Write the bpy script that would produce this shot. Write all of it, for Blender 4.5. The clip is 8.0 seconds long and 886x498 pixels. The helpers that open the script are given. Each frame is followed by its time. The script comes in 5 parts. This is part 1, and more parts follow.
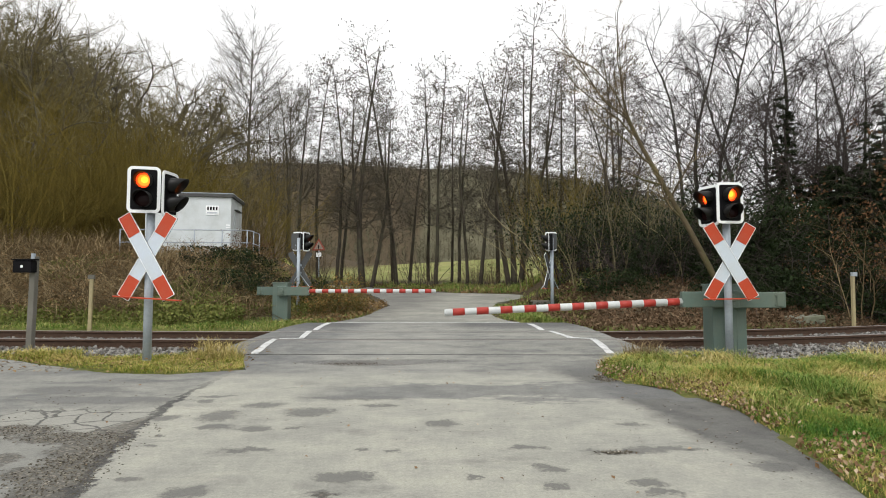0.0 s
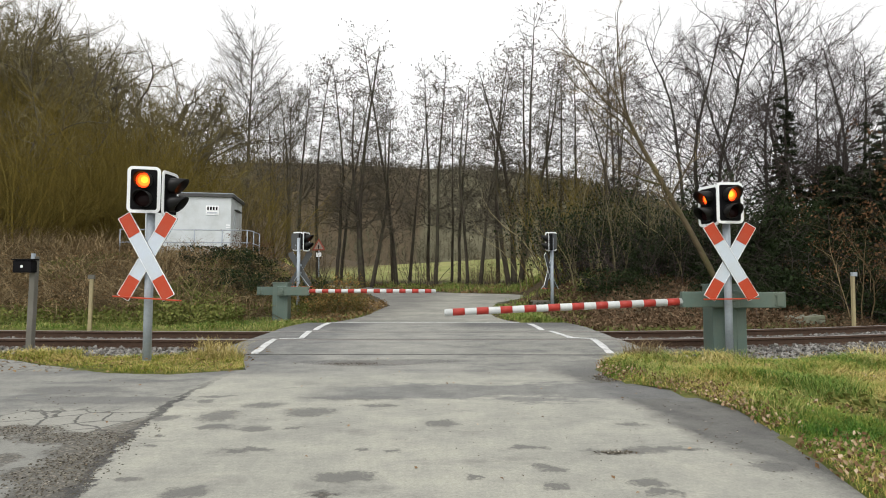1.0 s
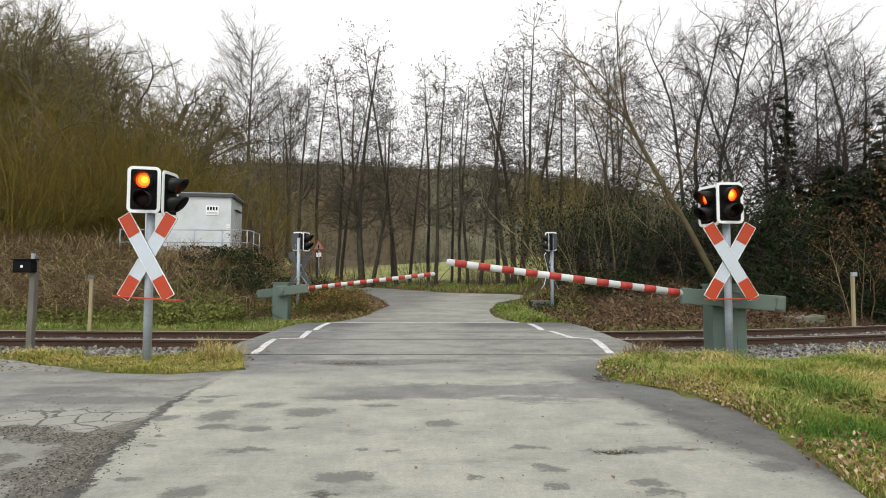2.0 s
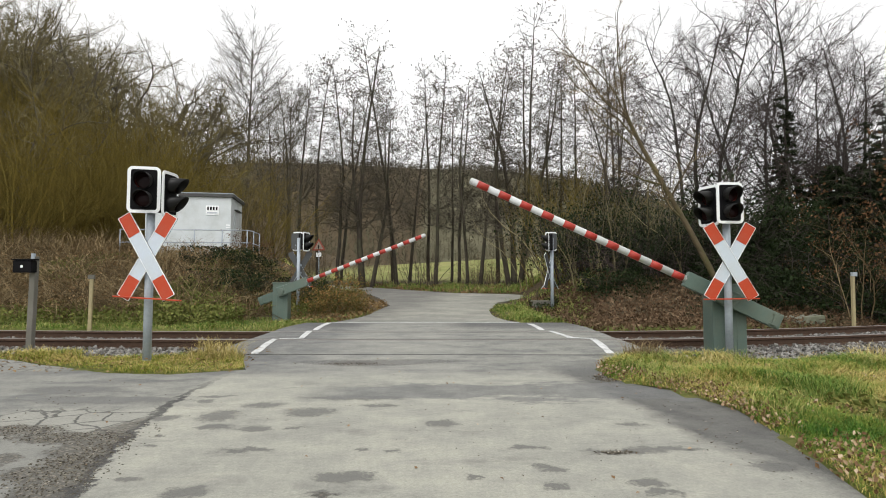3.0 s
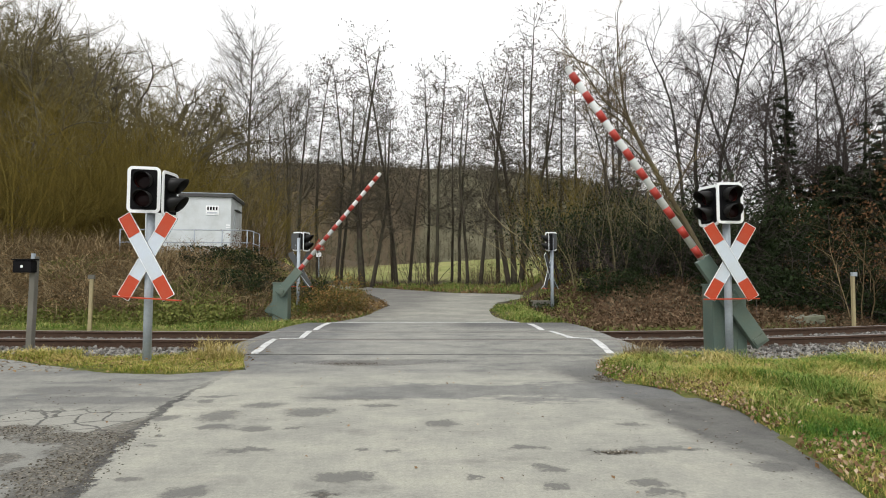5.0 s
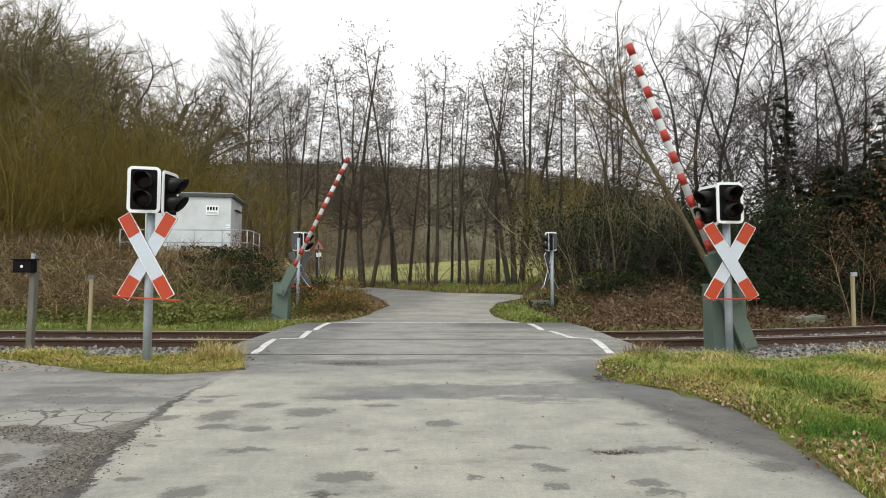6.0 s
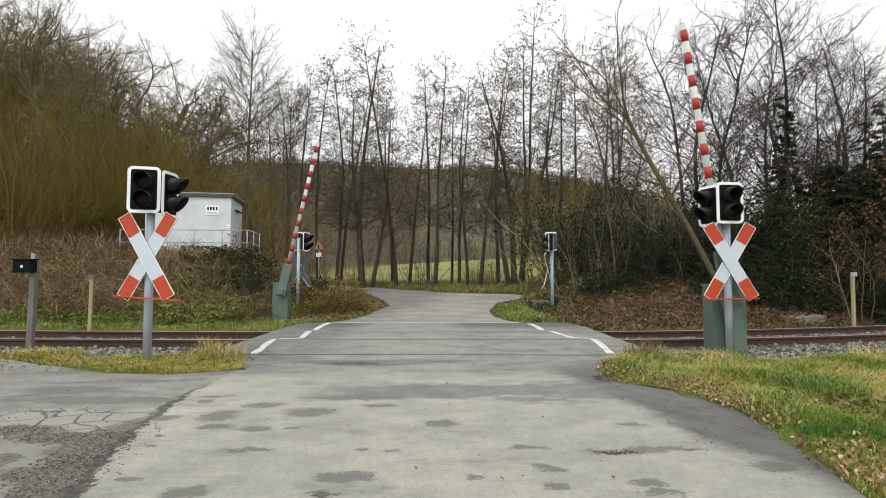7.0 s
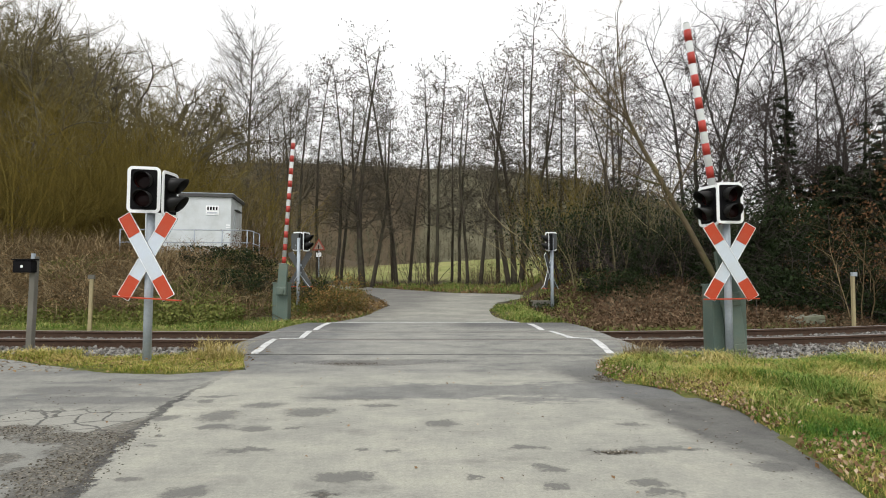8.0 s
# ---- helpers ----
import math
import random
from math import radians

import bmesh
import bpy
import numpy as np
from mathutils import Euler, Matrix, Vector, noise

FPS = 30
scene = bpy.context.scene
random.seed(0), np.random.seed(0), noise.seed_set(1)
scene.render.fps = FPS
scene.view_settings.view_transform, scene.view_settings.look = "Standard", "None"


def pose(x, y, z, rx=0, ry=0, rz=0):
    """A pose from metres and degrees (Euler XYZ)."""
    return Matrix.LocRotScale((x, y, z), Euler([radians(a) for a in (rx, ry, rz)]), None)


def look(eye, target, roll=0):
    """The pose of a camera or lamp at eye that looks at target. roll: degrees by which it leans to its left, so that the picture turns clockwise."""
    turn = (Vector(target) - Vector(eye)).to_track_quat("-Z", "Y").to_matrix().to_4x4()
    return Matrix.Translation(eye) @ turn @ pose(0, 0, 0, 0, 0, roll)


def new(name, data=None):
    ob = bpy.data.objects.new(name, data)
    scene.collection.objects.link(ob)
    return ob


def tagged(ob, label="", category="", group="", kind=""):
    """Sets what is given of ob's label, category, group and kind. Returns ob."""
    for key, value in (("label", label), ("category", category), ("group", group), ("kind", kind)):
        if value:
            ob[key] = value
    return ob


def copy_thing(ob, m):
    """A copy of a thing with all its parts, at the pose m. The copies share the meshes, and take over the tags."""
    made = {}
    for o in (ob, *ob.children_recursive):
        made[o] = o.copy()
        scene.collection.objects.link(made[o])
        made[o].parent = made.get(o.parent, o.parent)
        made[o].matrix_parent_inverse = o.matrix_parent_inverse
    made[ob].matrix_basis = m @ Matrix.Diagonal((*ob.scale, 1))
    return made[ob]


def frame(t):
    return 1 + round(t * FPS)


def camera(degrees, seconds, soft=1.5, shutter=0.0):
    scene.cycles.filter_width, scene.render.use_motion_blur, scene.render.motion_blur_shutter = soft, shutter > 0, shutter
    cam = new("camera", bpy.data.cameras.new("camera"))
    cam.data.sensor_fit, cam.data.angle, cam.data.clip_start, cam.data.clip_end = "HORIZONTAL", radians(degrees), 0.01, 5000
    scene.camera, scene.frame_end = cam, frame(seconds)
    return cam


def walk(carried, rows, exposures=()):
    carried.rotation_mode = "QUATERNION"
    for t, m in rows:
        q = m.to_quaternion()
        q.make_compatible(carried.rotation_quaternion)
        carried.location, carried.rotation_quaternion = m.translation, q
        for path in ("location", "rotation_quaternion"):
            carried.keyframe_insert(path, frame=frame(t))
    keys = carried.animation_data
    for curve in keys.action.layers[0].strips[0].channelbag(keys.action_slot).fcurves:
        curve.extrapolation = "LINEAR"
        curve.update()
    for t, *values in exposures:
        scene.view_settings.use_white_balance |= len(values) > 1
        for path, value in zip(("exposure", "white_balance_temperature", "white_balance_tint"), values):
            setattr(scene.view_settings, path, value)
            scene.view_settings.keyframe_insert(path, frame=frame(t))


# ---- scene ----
cam = camera(74.0, 8.0, soft=1.0)
EYE = (0.0, 0.0, 0.97)
CAM_POSE = pose(*EYE, 93.25, 0, 0)
walk(cam, [(0.0, CAM_POSE), (8.0, CAM_POSE)])

# ---- world and sun: bright overcast winter day ----
world = bpy.data.worlds.new("overcast")
scene.world = world
world.use_nodes = True
wn, wl = world.node_tree.nodes, world.node_tree.links
sky = wn.new("ShaderNodeTexSky")
sky.sky_type, sky.sun_disc = "NISHITA", False
sky.sun_elevation, sky.sun_rotation = radians(38), radians(200)
sky.air_density, sky.dust_density = 1.0, 6.0
grey = wn.new("ShaderNodeHueSaturation")
grey.inputs["Saturation"].default_value = 0.12
cloud = wn.new("ShaderNodeMixRGB")
cloud.inputs["Fac"].default_value = 0.8
cloud.inputs["Color2"].default_value = (9.5, 9.46, 9.45, 1)
wl.new(sky.outputs["Color"], grey.inputs["Color"])
wl.new(grey.outputs["Color"], cloud.inputs["Color1"])
wl.new(cloud.outputs["Color"], wn["Background"].inputs["Color"])
wn["Background"].inputs["Strength"].default_value = 0.142
sun = new("sun", bpy.data.lights.new("sun", "SUN"))
sun.data.energy, sun.data.angle, sun.data.color = 1.4, radians(30), (1.0, 0.985, 0.95)
sun.matrix_world = look((0, 0, 60), (14, 45, 0))
scene.view_settings.exposure = 0.0


# ---- materials ----
def ramp_node(nt, stops):
    r = nt.nodes.new("ShaderNodeValToRGB")
    el = r.color_ramp.elements
    while len(el) < len(stops):
        el.new(0.5)
    for e, (p, c) in zip(el, stops):
        e.position, e.color = p, (*c, 1)
    return r


def noise_node(nt, scale, detail=4, rough=0.55, vec=None):
    n = nt.nodes.new("ShaderNodeTexNoise")
    n.inputs["Scale"].default_value, n.inputs["Detail"].default_value = scale, detail
    n.inputs["Roughness"].default_value = rough
    if vec:
        nt.links.new(vec, n.inputs["Vector"])
    return n


def mixer(nt, a, b, fac, kind="MIX"):
    m = nt.nodes.new("ShaderNodeMixRGB")
    m.blend_type = kind
    for sock, v in (("Color1", a), ("Color2", b), ("Fac", fac)):
        if isinstance(v, (tuple, float, int)):
            m.inputs[sock].default_value = (*v, 1) if isinstance(v, tuple) else v
        else:
            nt.links.new(v, m.inputs[sock])
    return m.outputs["Color"]


def maths(nt, op, a, b=0.0, clamp=False):
    m = nt.nodes.new("ShaderNodeMath")
    m.operation, m.use_clamp = op, clamp
    for i, v in enumerate((a, b)):
        if isinstance(v, (float, int)):
            m.inputs[i].default_value = v
        else:
            nt.links.new(v, m.inputs[i])
    return m.outputs[0]


def start(name):
    m = bpy.data.materials.new(name)
    m.use_nodes = True
    nt = m.node_tree
    return m, nt, nt.nodes["Principled BSDF"], nt.nodes.new("ShaderNodeTexCoord").outputs["Object"]


def surface(name, dark, light, scale=8.0, rough=0.6, metal=0.0, bump=0.2, fine=60.0, dirt=None, dirt_scale=1.5, dirt_amount=0.4, vary=""):
    """A procedural surface: two scales of colour, optional dirt, bump; vary by 'island' or 'object'."""
    m, nt, bs, co = start(name)
    n1, n2 = noise_node(nt, scale, 5, 0.6, co), noise_node(nt, fine, 3, 0.6, co)
    fac = mixer(nt, n1.outputs["Fac"], n2.outputs["Fac"], 0.4)
    if vary:
        if vary == "island":
            rnd = nt.nodes.new("ShaderNodeNewGeometry").outputs["Random Per Island"]
        else:
            rnd = nt.nodes.new("ShaderNodeObjectInfo").outputs["Random"]
        fac = mixer(nt, fac, rnd, 0.65)
    r = ramp_node(nt, [(0.25, dark), (0.75, light)])
    nt.links.new(fac, r.inputs["Fac"])
    col = r.outputs["Color"]
    if dirt:
        n3 = noise_node(nt, dirt_scale, 6, 0.65, co)
        k = ramp_node(nt, [(0.45, (0, 0, 0)), (0.7, (dirt_amount,) * 3)])
        nt.links.new(n3.outputs["Fac"], k.inputs["Fac"])
        col = mixer(nt, col, dirt, k.outputs["Color"])
    nt.links.new(col, bs.inputs["Base Color"])
    bs.inputs["Roughness"].default_value, bs.inputs["Metallic"].default_value = rough, metal
    bs.inputs["Specular IOR Level"].default_value = 0.3
    if bump:
        b = nt.nodes.new("ShaderNodeBump")
        b.inputs["Strength"].default_value, b.inputs["Distance"].default_value = bump, 0.01
        nt.links.new(n2.outputs["Fac"], b.inputs["Height"])
        nt.links.new(b.outputs["Normal"], bs.inputs["Normal"])
    return m


def islands(name, stops, rough=0.7, patch=None, weight=0.55):
    """Blades, leaves, twigs: each island takes its colour from the stops."""
    m, nt, bs, co = start(name)
    rnd = nt.nodes.new("ShaderNodeNewGeometry").outputs["Random Per Island"]
    if patch:
        n = noise_node(nt, patch, 3, 0.6, co)
        rnd = mixer(nt, rnd, n.outputs["Fac"], weight)
    r = ramp_node(nt, stops)
    nt.links.new(rnd, r.inputs["Fac"])
    nt.links.new(r.outputs["Color"], bs.inputs["Base Color"])
    bs.inputs["Roughness"].default_value = rough
    bs.inputs["Specular IOR Level"].default_value = 0.08
    return m


def glow(name, color, strength):
    m, nt, bs, co = start(name)
    bs.inputs["Base Color"].default_value = (0.25, 0.03, 0.01, 1)
    bs.inputs["Emission Color"].default_value = (*color, 1)
    bs.inputs["Emission Strength"].default_value = strength
    return m


M = {
    "galv": surface("galvanised steel", (0.31, 0.36, 0.41), (0.44, 0.49, 0.54), 5, 0.6, 0.2, 0.1, 40, (0.2, 0.2, 0.17), 3, 0.35),
    "white": surface("white enamel", (0.48, 0.54, 0.61), (0.57, 0.63, 0.70), 4, 0.35, 0, 0.04, 30, (0.42, 0.44, 0.40), 3, 0.35),
    "rim": surface("white retroreflective rim", (0.80, 0.83, 0.84), (0.88, 0.9, 0.9), 4, 0.35, 0, 0.02, 30),
    "red": surface("faded red enamel", (0.40, 0.042, 0.014), (0.49, 0.066, 0.021), 4, 0.4, 0, 0.05, 30, (0.30, 0.08, 0.05), 4, 0.4),
    "boom_red": surface("red boom film", (0.32, 0.030, 0.022), (0.40, 0.045, 0.030), 4, 0.4, 0, 0.05, 30, (0.25, 0.06, 0.05), 5, 0.4),
    "boom_white": surface("white boom film", (0.50, 0.52, 0.52), (0.60, 0.62, 0.61), 4, 0.4, 0, 0.05, 30, (0.4, 0.42, 0.38), 5, 0.4),
    "black": surface("black plastic", (0.004, 0.004, 0.0045), (0.009, 0.009, 0.010), 6, 0.55, 0, 0.05, 50),
    "visor": surface("weathered black visor", (0.004, 0.004, 0.004), (0.010, 0.010, 0.010), 6, 0.42, 0, 0.05, 50, (0.035, 0.035, 0.03), 5, 0.3),
    "back": surface("dull grey sheet back", (0.055, 0.058, 0.06), (0.10, 0.105, 0.108), 5, 0.6, 0.2, 0.1, 40, (0.07, 0.075, 0.06), 3, 0.5),
    "lens": surface("dark red glass", (0.012, 0.006, 0.006), (0.022, 0.009, 0.009), 6, 0.12, 0, 0.02, 50),
    "green": surface("grey-green painted steel", (0.085, 0.125, 0.105), (0.12, 0.165, 0.14), 3, 0.45, 0.1, 0.08, 30, (0.15, 0.16, 0.12), 2.5, 0.5),
    "wood": surface("weathered grey wood", (0.10, 0.095, 0.08), (0.20, 0.19, 0.165), 6, 0.85, 0, 0.5, 70, (0.07, 0.08, 0.05), 3, 0.5),
    "wood_yellow": surface("pale yellow painted stake", (0.27, 0.23, 0.125), (0.40, 0.34, 0.19), 6, 0.75, 0, 0.4, 60, (0.2, 0.18, 0.12), 4, 0.5),
    "hut": surface("pale grey render", (0.55, 0.59, 0.60), (0.64, 0.68, 0.69), 1.5, 0.8, 0, 0.25, 40, (0.38, 0.41, 0.38), 1.2, 0.5),
    "roof": surface("dark roof felt", (0.05, 0.05, 0.052), (0.10, 0.10, 0.10), 4, 0.8, 0, 0.3, 40, (0.09, 0.11, 0.06), 2, 0.4),
    "rust": surface("rusty rail steel", (0.050, 0.030, 0.020), (0.095, 0.058, 0.038), 10, 0.75, 0.3, 0.2, 60),
    "railtop": surface("worn rail head", (0.20, 0.17, 0.15), (0.34, 0.31, 0.29), 20, 0.35, 0.7, 0.05, 60),
    "line": surface("worn white road paint", (0.55, 0.56, 0.55), (0.72, 0.73, 0.72), 6, 0.6, 0, 0.2, 60, (0.22, 0.22, 0.21), 9, 0.75),
    "groove": surface("grey rail groove filler", (0.15, 0.15, 0.145), (0.28, 0.28, 0.265), 9, 0.8, 0, 0.4, 60),
    "joint": surface("dark bitumen joint", (0.045, 0.045, 0.044), (0.16, 0.16, 0.15), 9, 0.8, 0, 0.4, 60),
    "kerb": surface("pale worn concrete edge", (0.45, 0.45, 0.44), (0.62, 0.62, 0.60), 5, 0.8, 0, 0.3, 60, (0.16, 0.16, 0.15), 4, 0.6),
    "concrete": surface("mossy concrete", (0.14, 0.14, 0.11), (0.24, 0.24, 0.19), 3, 0.85, 0, 0.4, 40, (0.06, 0.08, 0.03), 2, 0.8),
    "bark_dark": surface("dark wet bark", (0.022, 0.019, 0.016), (0.065, 0.055, 0.045), 5, 0.9, 0, 0.6, 40, (0.07, 0.08, 0.045), 1.2, 0.5),
    "bark_alder": surface("brown alder bark", (0.024, 0.019, 0.014), (0.070, 0.057, 0.042), 5, 0.9, 0, 0.6, 40, (0.09, 0.10, 0.05), 1.2, 0.5),
    "twig_alder": islands("brown alder twigs", [(0, (0.042, 0.037, 0.028)), (1, (0.120, 0.104, 0.076))], 0.9),
    "straw": islands("dead straw and bracken", [(0.2, (0.075, 0.055, 0.028)), (0.5, (0.19, 0.140, 0.072)), (0.8, (0.36, 0.275, 0.15))], 0.8, 0.6, 0.6),
    "straw_yellow": islands("pale yellow dead grass", [(0.2, (0.22, 0.19, 0.06)), (0.5, (0.44, 0.36, 0.13)), (0.8, (0.60, 0.49, 0.25))], 0.8, 0.6, 0.4),
    "sign_face": surface("faded dirty sign face", (0.24, 0.20, 0.16), (0.36, 0.31, 0.26), 9, 0.6, 0, 0.05, 30, (0.15, 0.10, 0.07), 8, 0.6),
    "bark_grey": surface("grey bark", (0.06, 0.052, 0.042), (0.14, 0.125, 0.105), 5, 0.9, 0, 0.6, 40, (0.10, 0.105, 0.05), 1.0, 0.5),
    "bark_moss": surface("mossy leaning bark", (0.046, 0.036, 0.021), (0.120, 0.092, 0.050), 5, 0.9, 0, 0.6, 40, (0.11, 0.12, 0.03), 1.4, 0.6),
    "twig_dark": islands("dark twigs", [(0, (0.034, 0.027, 0.026)), (1, (0.095, 0.076, 0.070))], 0.9),
    "twig_grey": islands("grey brown twigs", [(0, (0.095, 0.080, 0.045)), (1, (0.235, 0.205, 0.115))], 0.9),
    "twig_olive": islands("olive twigs", [(0, (0.054, 0.044, 0.013)), (0.5, (0.142, 0.110, 0.028)), (1, (0.28, 0.210, 0.048))], 0.9, 0.25),
    "twig_brown": islands("brown twigs", [(0.1, (0.050, 0.037, 0.020)), (0.5, (0.130, 0.098, 0.054)), (0.85, (0.36, 0.28, 0.16))], 0.9, 0.5, 0.4),
    "far_wood": islands("far winter wood", [(0.1, (0.075, 0.070, 0.046)), (0.55, (0.122, 0.114, 0.074)), (1, (0.175, 0.160, 0.100))], 0.95, 0.012),
    "needles": islands("dark spruce needles", [(0, (0.009, 0.013, 0.006)), (0.7, (0.022, 0.030, 0.014)), (1, (0.045, 0.052, 0.026))], 0.8),
    "ivy": islands("dark ivy and bramble leaves", [(0, (0.009, 0.015, 0.006)), (0.6, (0.020, 0.032, 0.011)), (1, (0.045, 0.050, 0.020))], 0.55, 1.0),
    "bank_green": islands("green bramble leaves", [(0, (0.05, 0.066, 0.014)), (0.55, (0.125, 0.142, 0.036)), (1, (0.30, 0.27, 0.09))], 0.7, 1.0),
    "dead_leaf": islands("dead oak leaves", [(0, (0.05, 0.026, 0.013)), (0.6, (0.13, 0.070, 0.035)), (1, (0.24, 0.145, 0.075))], 0.8, 0.8),
    "bark_stool": islands("dark brown stems", [(0, (0.035, 0.029, 0.022)), (1, (0.10, 0.082, 0.06))], 0.9),
    "orange_leaf": islands("orange-brown and green leaves", [(0.1, (0.035, 0.045, 0.014)), (0.4, (0.10, 0.105, 0.03)), (0.6, (0.20, 0.115, 0.035)), (0.95, (0.36, 0.22, 0.09))], 0.8, 1.5, 0.4),
    "litter_dark": islands("dark leaf litter", [(0, (0.035, 0.022, 0.013)), (0.55, (0.105, 0.066, 0.038)), (1, (0.30, 0.22, 0.14))], 0.8, 1.0),
    "litter_pale": islands("dry curled leaves", [(0.15, (0.10, 0.055, 0.026)), (0.45, (0.20, 0.125, 0.065)), (0.75, (0.38, 0.28, 0.18)), (0.95, (0.60, 0.49, 0.37))], 0.75, 2.0, 0.25),
    "litter": islands("leaf litter", [(0, (0.075, 0.046, 0.020)), (0.55, (0.20, 0.128, 0.060)), (1, (0.46, 0.34, 0.19))], 0.8, 1.0),
    "grass": islands("rough winter grass", [(0.30, (0.030, 0.095, 0.012)), (0.42, (0.105, 0.200, 0.026)), (0.50, (0.21, 0.235, 0.045)), (0.57, (0.40, 0.33, 0.095)), (0.70, (0.56, 0.42, 0.19))], 0.65, 0.95, 0.72),
    "grass_strip": islands("yellowing strip grass", [(0.32, (0.095, 0.150, 0.020)), (0.48, (0.26, 0.275, 0.046)), (0.60, (0.44, 0.36, 0.11)), (0.75, (0.50, 0.36, 0.18))], 0.65, 0.9, 0.6),
    "grass_green": islands("green verge grass", [(0.25, (0.060, 0.125, 0.020)), (0.5, (0.155, 0.220, 0.040)), (0.72, (0.40, 0.35, 0.14))], 0.65, 0.7),
    "stone": islands("grey ballast", [(0, (0.07, 0.066, 0.060)), (0.6, (0.18, 0.173, 0.160)), (1, (0.33, 0.32, 0.30))], 0.85),
    "grit": islands("brown grey gravel", [(0, (0.05, 0.045, 0.036)), (0.6, (0.11, 0.098, 0.076)), (0.95, (0.21, 0.19, 0.15)), (1, (0.42, 0.39, 0.33))], 0.85),
    "bulb": glow("lit lamp", (1.0, 0.19, 0.012), 2.5),
    "bulb_core": glow("lit lamp centre", (1.0, 0.33, 0.022), 3.0),
    "bulb_edge": glow("lit lamp edge", (1.0, 0.05, 0.006), 2.6),
    "sign_red": surface("faded sign red", (0.24, 0.045, 0.03), (0.32, 0.07, 0.045), 5, 0.5, 0, 0.03, 30),
}

for key in ("black", "lens"):
    M[key].node_tree.nodes["Principled BSDF"].inputs["Specular IOR Level"].default_value = 0.07
M["visor"].node_tree.nodes["Principled BSDF"].inputs["Specular IOR Level"].default_value = 0.25


def ground_material():
    """Soil, moss, meadow and forest floor, by broad noise and by the lie of the land."""
    m, nt, bs, co = start("ground cover")
    sep = nt.nodes.new("ShaderNodeSeparateXYZ")
    nt.links.new(co, sep.inputs[0])
    wob = noise_node(nt, 0.5, 5, 0.6, co)
    fine = noise_node(nt, 14, 6, 0.7, co)
    ydist = maths(nt, "ADD", sep.outputs["Y"], maths(nt, "MULTIPLY", wob.outputs["Fac"], 3.0))

    def over(a, b, value):
        d = maths(nt, "SUBTRACT", value, a)
        return maths(nt, "DIVIDE", d, b - a, True)

    turf = ramp_node(nt, [(0.3, (0.05, 0.06, 0.018)), (0.5, (0.10, 0.115, 0.028)), (0.7, (0.17, 0.14, 0.07))])
    nt.links.new(fine.outputs["Fac"], turf.inputs["Fac"])
    soil = ramp_node(nt, [(0.3, (0.030, 0.024, 0.014)), (0.5, (0.070, 0.053, 0.032)), (0.75, (0.16, 0.12, 0.07))])
    nt.links.new(fine.outputs["Fac"], soil.inputs["Fac"])
    field_n = noise_node(nt, 0.12, 6, 0.6, co)
    field = ramp_node(nt, [(0.3, (0.15, 0.175, 0.05)), (0.55, (0.225, 0.230, 0.082)), (0.75, (0.30, 0.27, 0.13))])
    nt.links.new(field_n.outputs["Fac"], field.inputs["Fac"])
    wood_n = noise_node(nt, 0.06, 8, 0.7, co)
    wood = ramp_node(nt, [(0.3, (0.070, 0.065, 0.042)), (0.55, (0.112, 0.104, 0.066)), (0.8, (0.150, 0.138, 0.086))])
    nt.links.new(wood_n.outputs["Fac"], wood.inputs["Fac"])
    c = mixer(nt, turf.outputs["Color"], soil.outputs["Color"], over(14.5, 16.0, ydist))
    c = mixer(nt, c, field.outputs["Color"], over(36.0, 40.0, ydist))
    c = mixer(nt, c, wood.outputs["Color"], over(190.0, 205.0, ydist))
    side = over(-9.0, -13.0, sep.outputs["X"])
    c = mixer(nt, c, soil.outputs["Color"], maths(nt, "MULTIPLY", side, over(13.0, 15.0, ydist)))
    nt.links.new(c, bs.inputs["Base Color"])
    bs.inputs["Roughness"].default_value = 0.95
    bs.inputs["Specular IOR Level"].default_value = 0.08
    b = nt.nodes.new("ShaderNodeBump")
    b.inputs["Strength"].default_value, b.inputs["Distance"].default_value = 0.6, 0.03
    nt.links.new(fine.outputs["Fac"], b.inputs["Height"])
    nt.links.new(b.outputs["Normal"], bs.inputs["Normal"])
    return m


# worn, dark or damp places in the asphalt: x, y, half length, half width
STAINS = [(-1.63, 4.35, 0.15, 0.20), (-1.53, 4.02, 0.13, 0.075), (-1.99, 4.29, 0.11, 0.10), (-1.75, 3.56, 0.06, 0.04), (-1.42, 4.73, 0.17, 0.11), (-1.24, 3.95, 0.12, 0.07), (-1.13, 3.47, 0.13, 0.045),
          (-1.0, 4.47, 0.18, 0.15), (-1.55, 2.96, 0.09, 0.055), (-1.19, 2.78, 0.12, 0.08), (-0.49, 3.0, 0.17, 0.085), (-0.54, 2.76, 0.08, 0.05), (0.0, 4.11, 0.11, 0.10), (0.5, 3.52, 0.12, 0.05),
          (0.56, 3.14, 0.08, 0.07), (0.54, 2.87, 0.07, 0.055), (1.0, 2.9, 0.10, 0.06), (1.02, 2.78, 0.09, 0.05), (1.27, 4.08, 0.11, 0.07), (1.05, 3.44, 0.26, 0.05), (1.32, 3.49, 0.24, 0.045),
          (1.75, 3.15, 0.12, 0.095), (-1.95, 5.08, 0.17, 0.05), (-1.94, 4.86, 0.08, 0.08), (-0.48, 3.46, 0.04, 0.03), (-0.27, 3.46, 0.035, 0.03), (-0.51, 4.7, 0.15, 0.07), (-1.81, 3.8, 0.04, 0.04),
          (-0.99, 3.99, 0.05, 0.035), (0.15, 3.0, 0.035, 0.04), (-2.82, 4.92, 0.71, 0.16), (-3.34, 5.38, 0.45, 0.2), (-0.75, 5.0, 0.42, 0.10)]

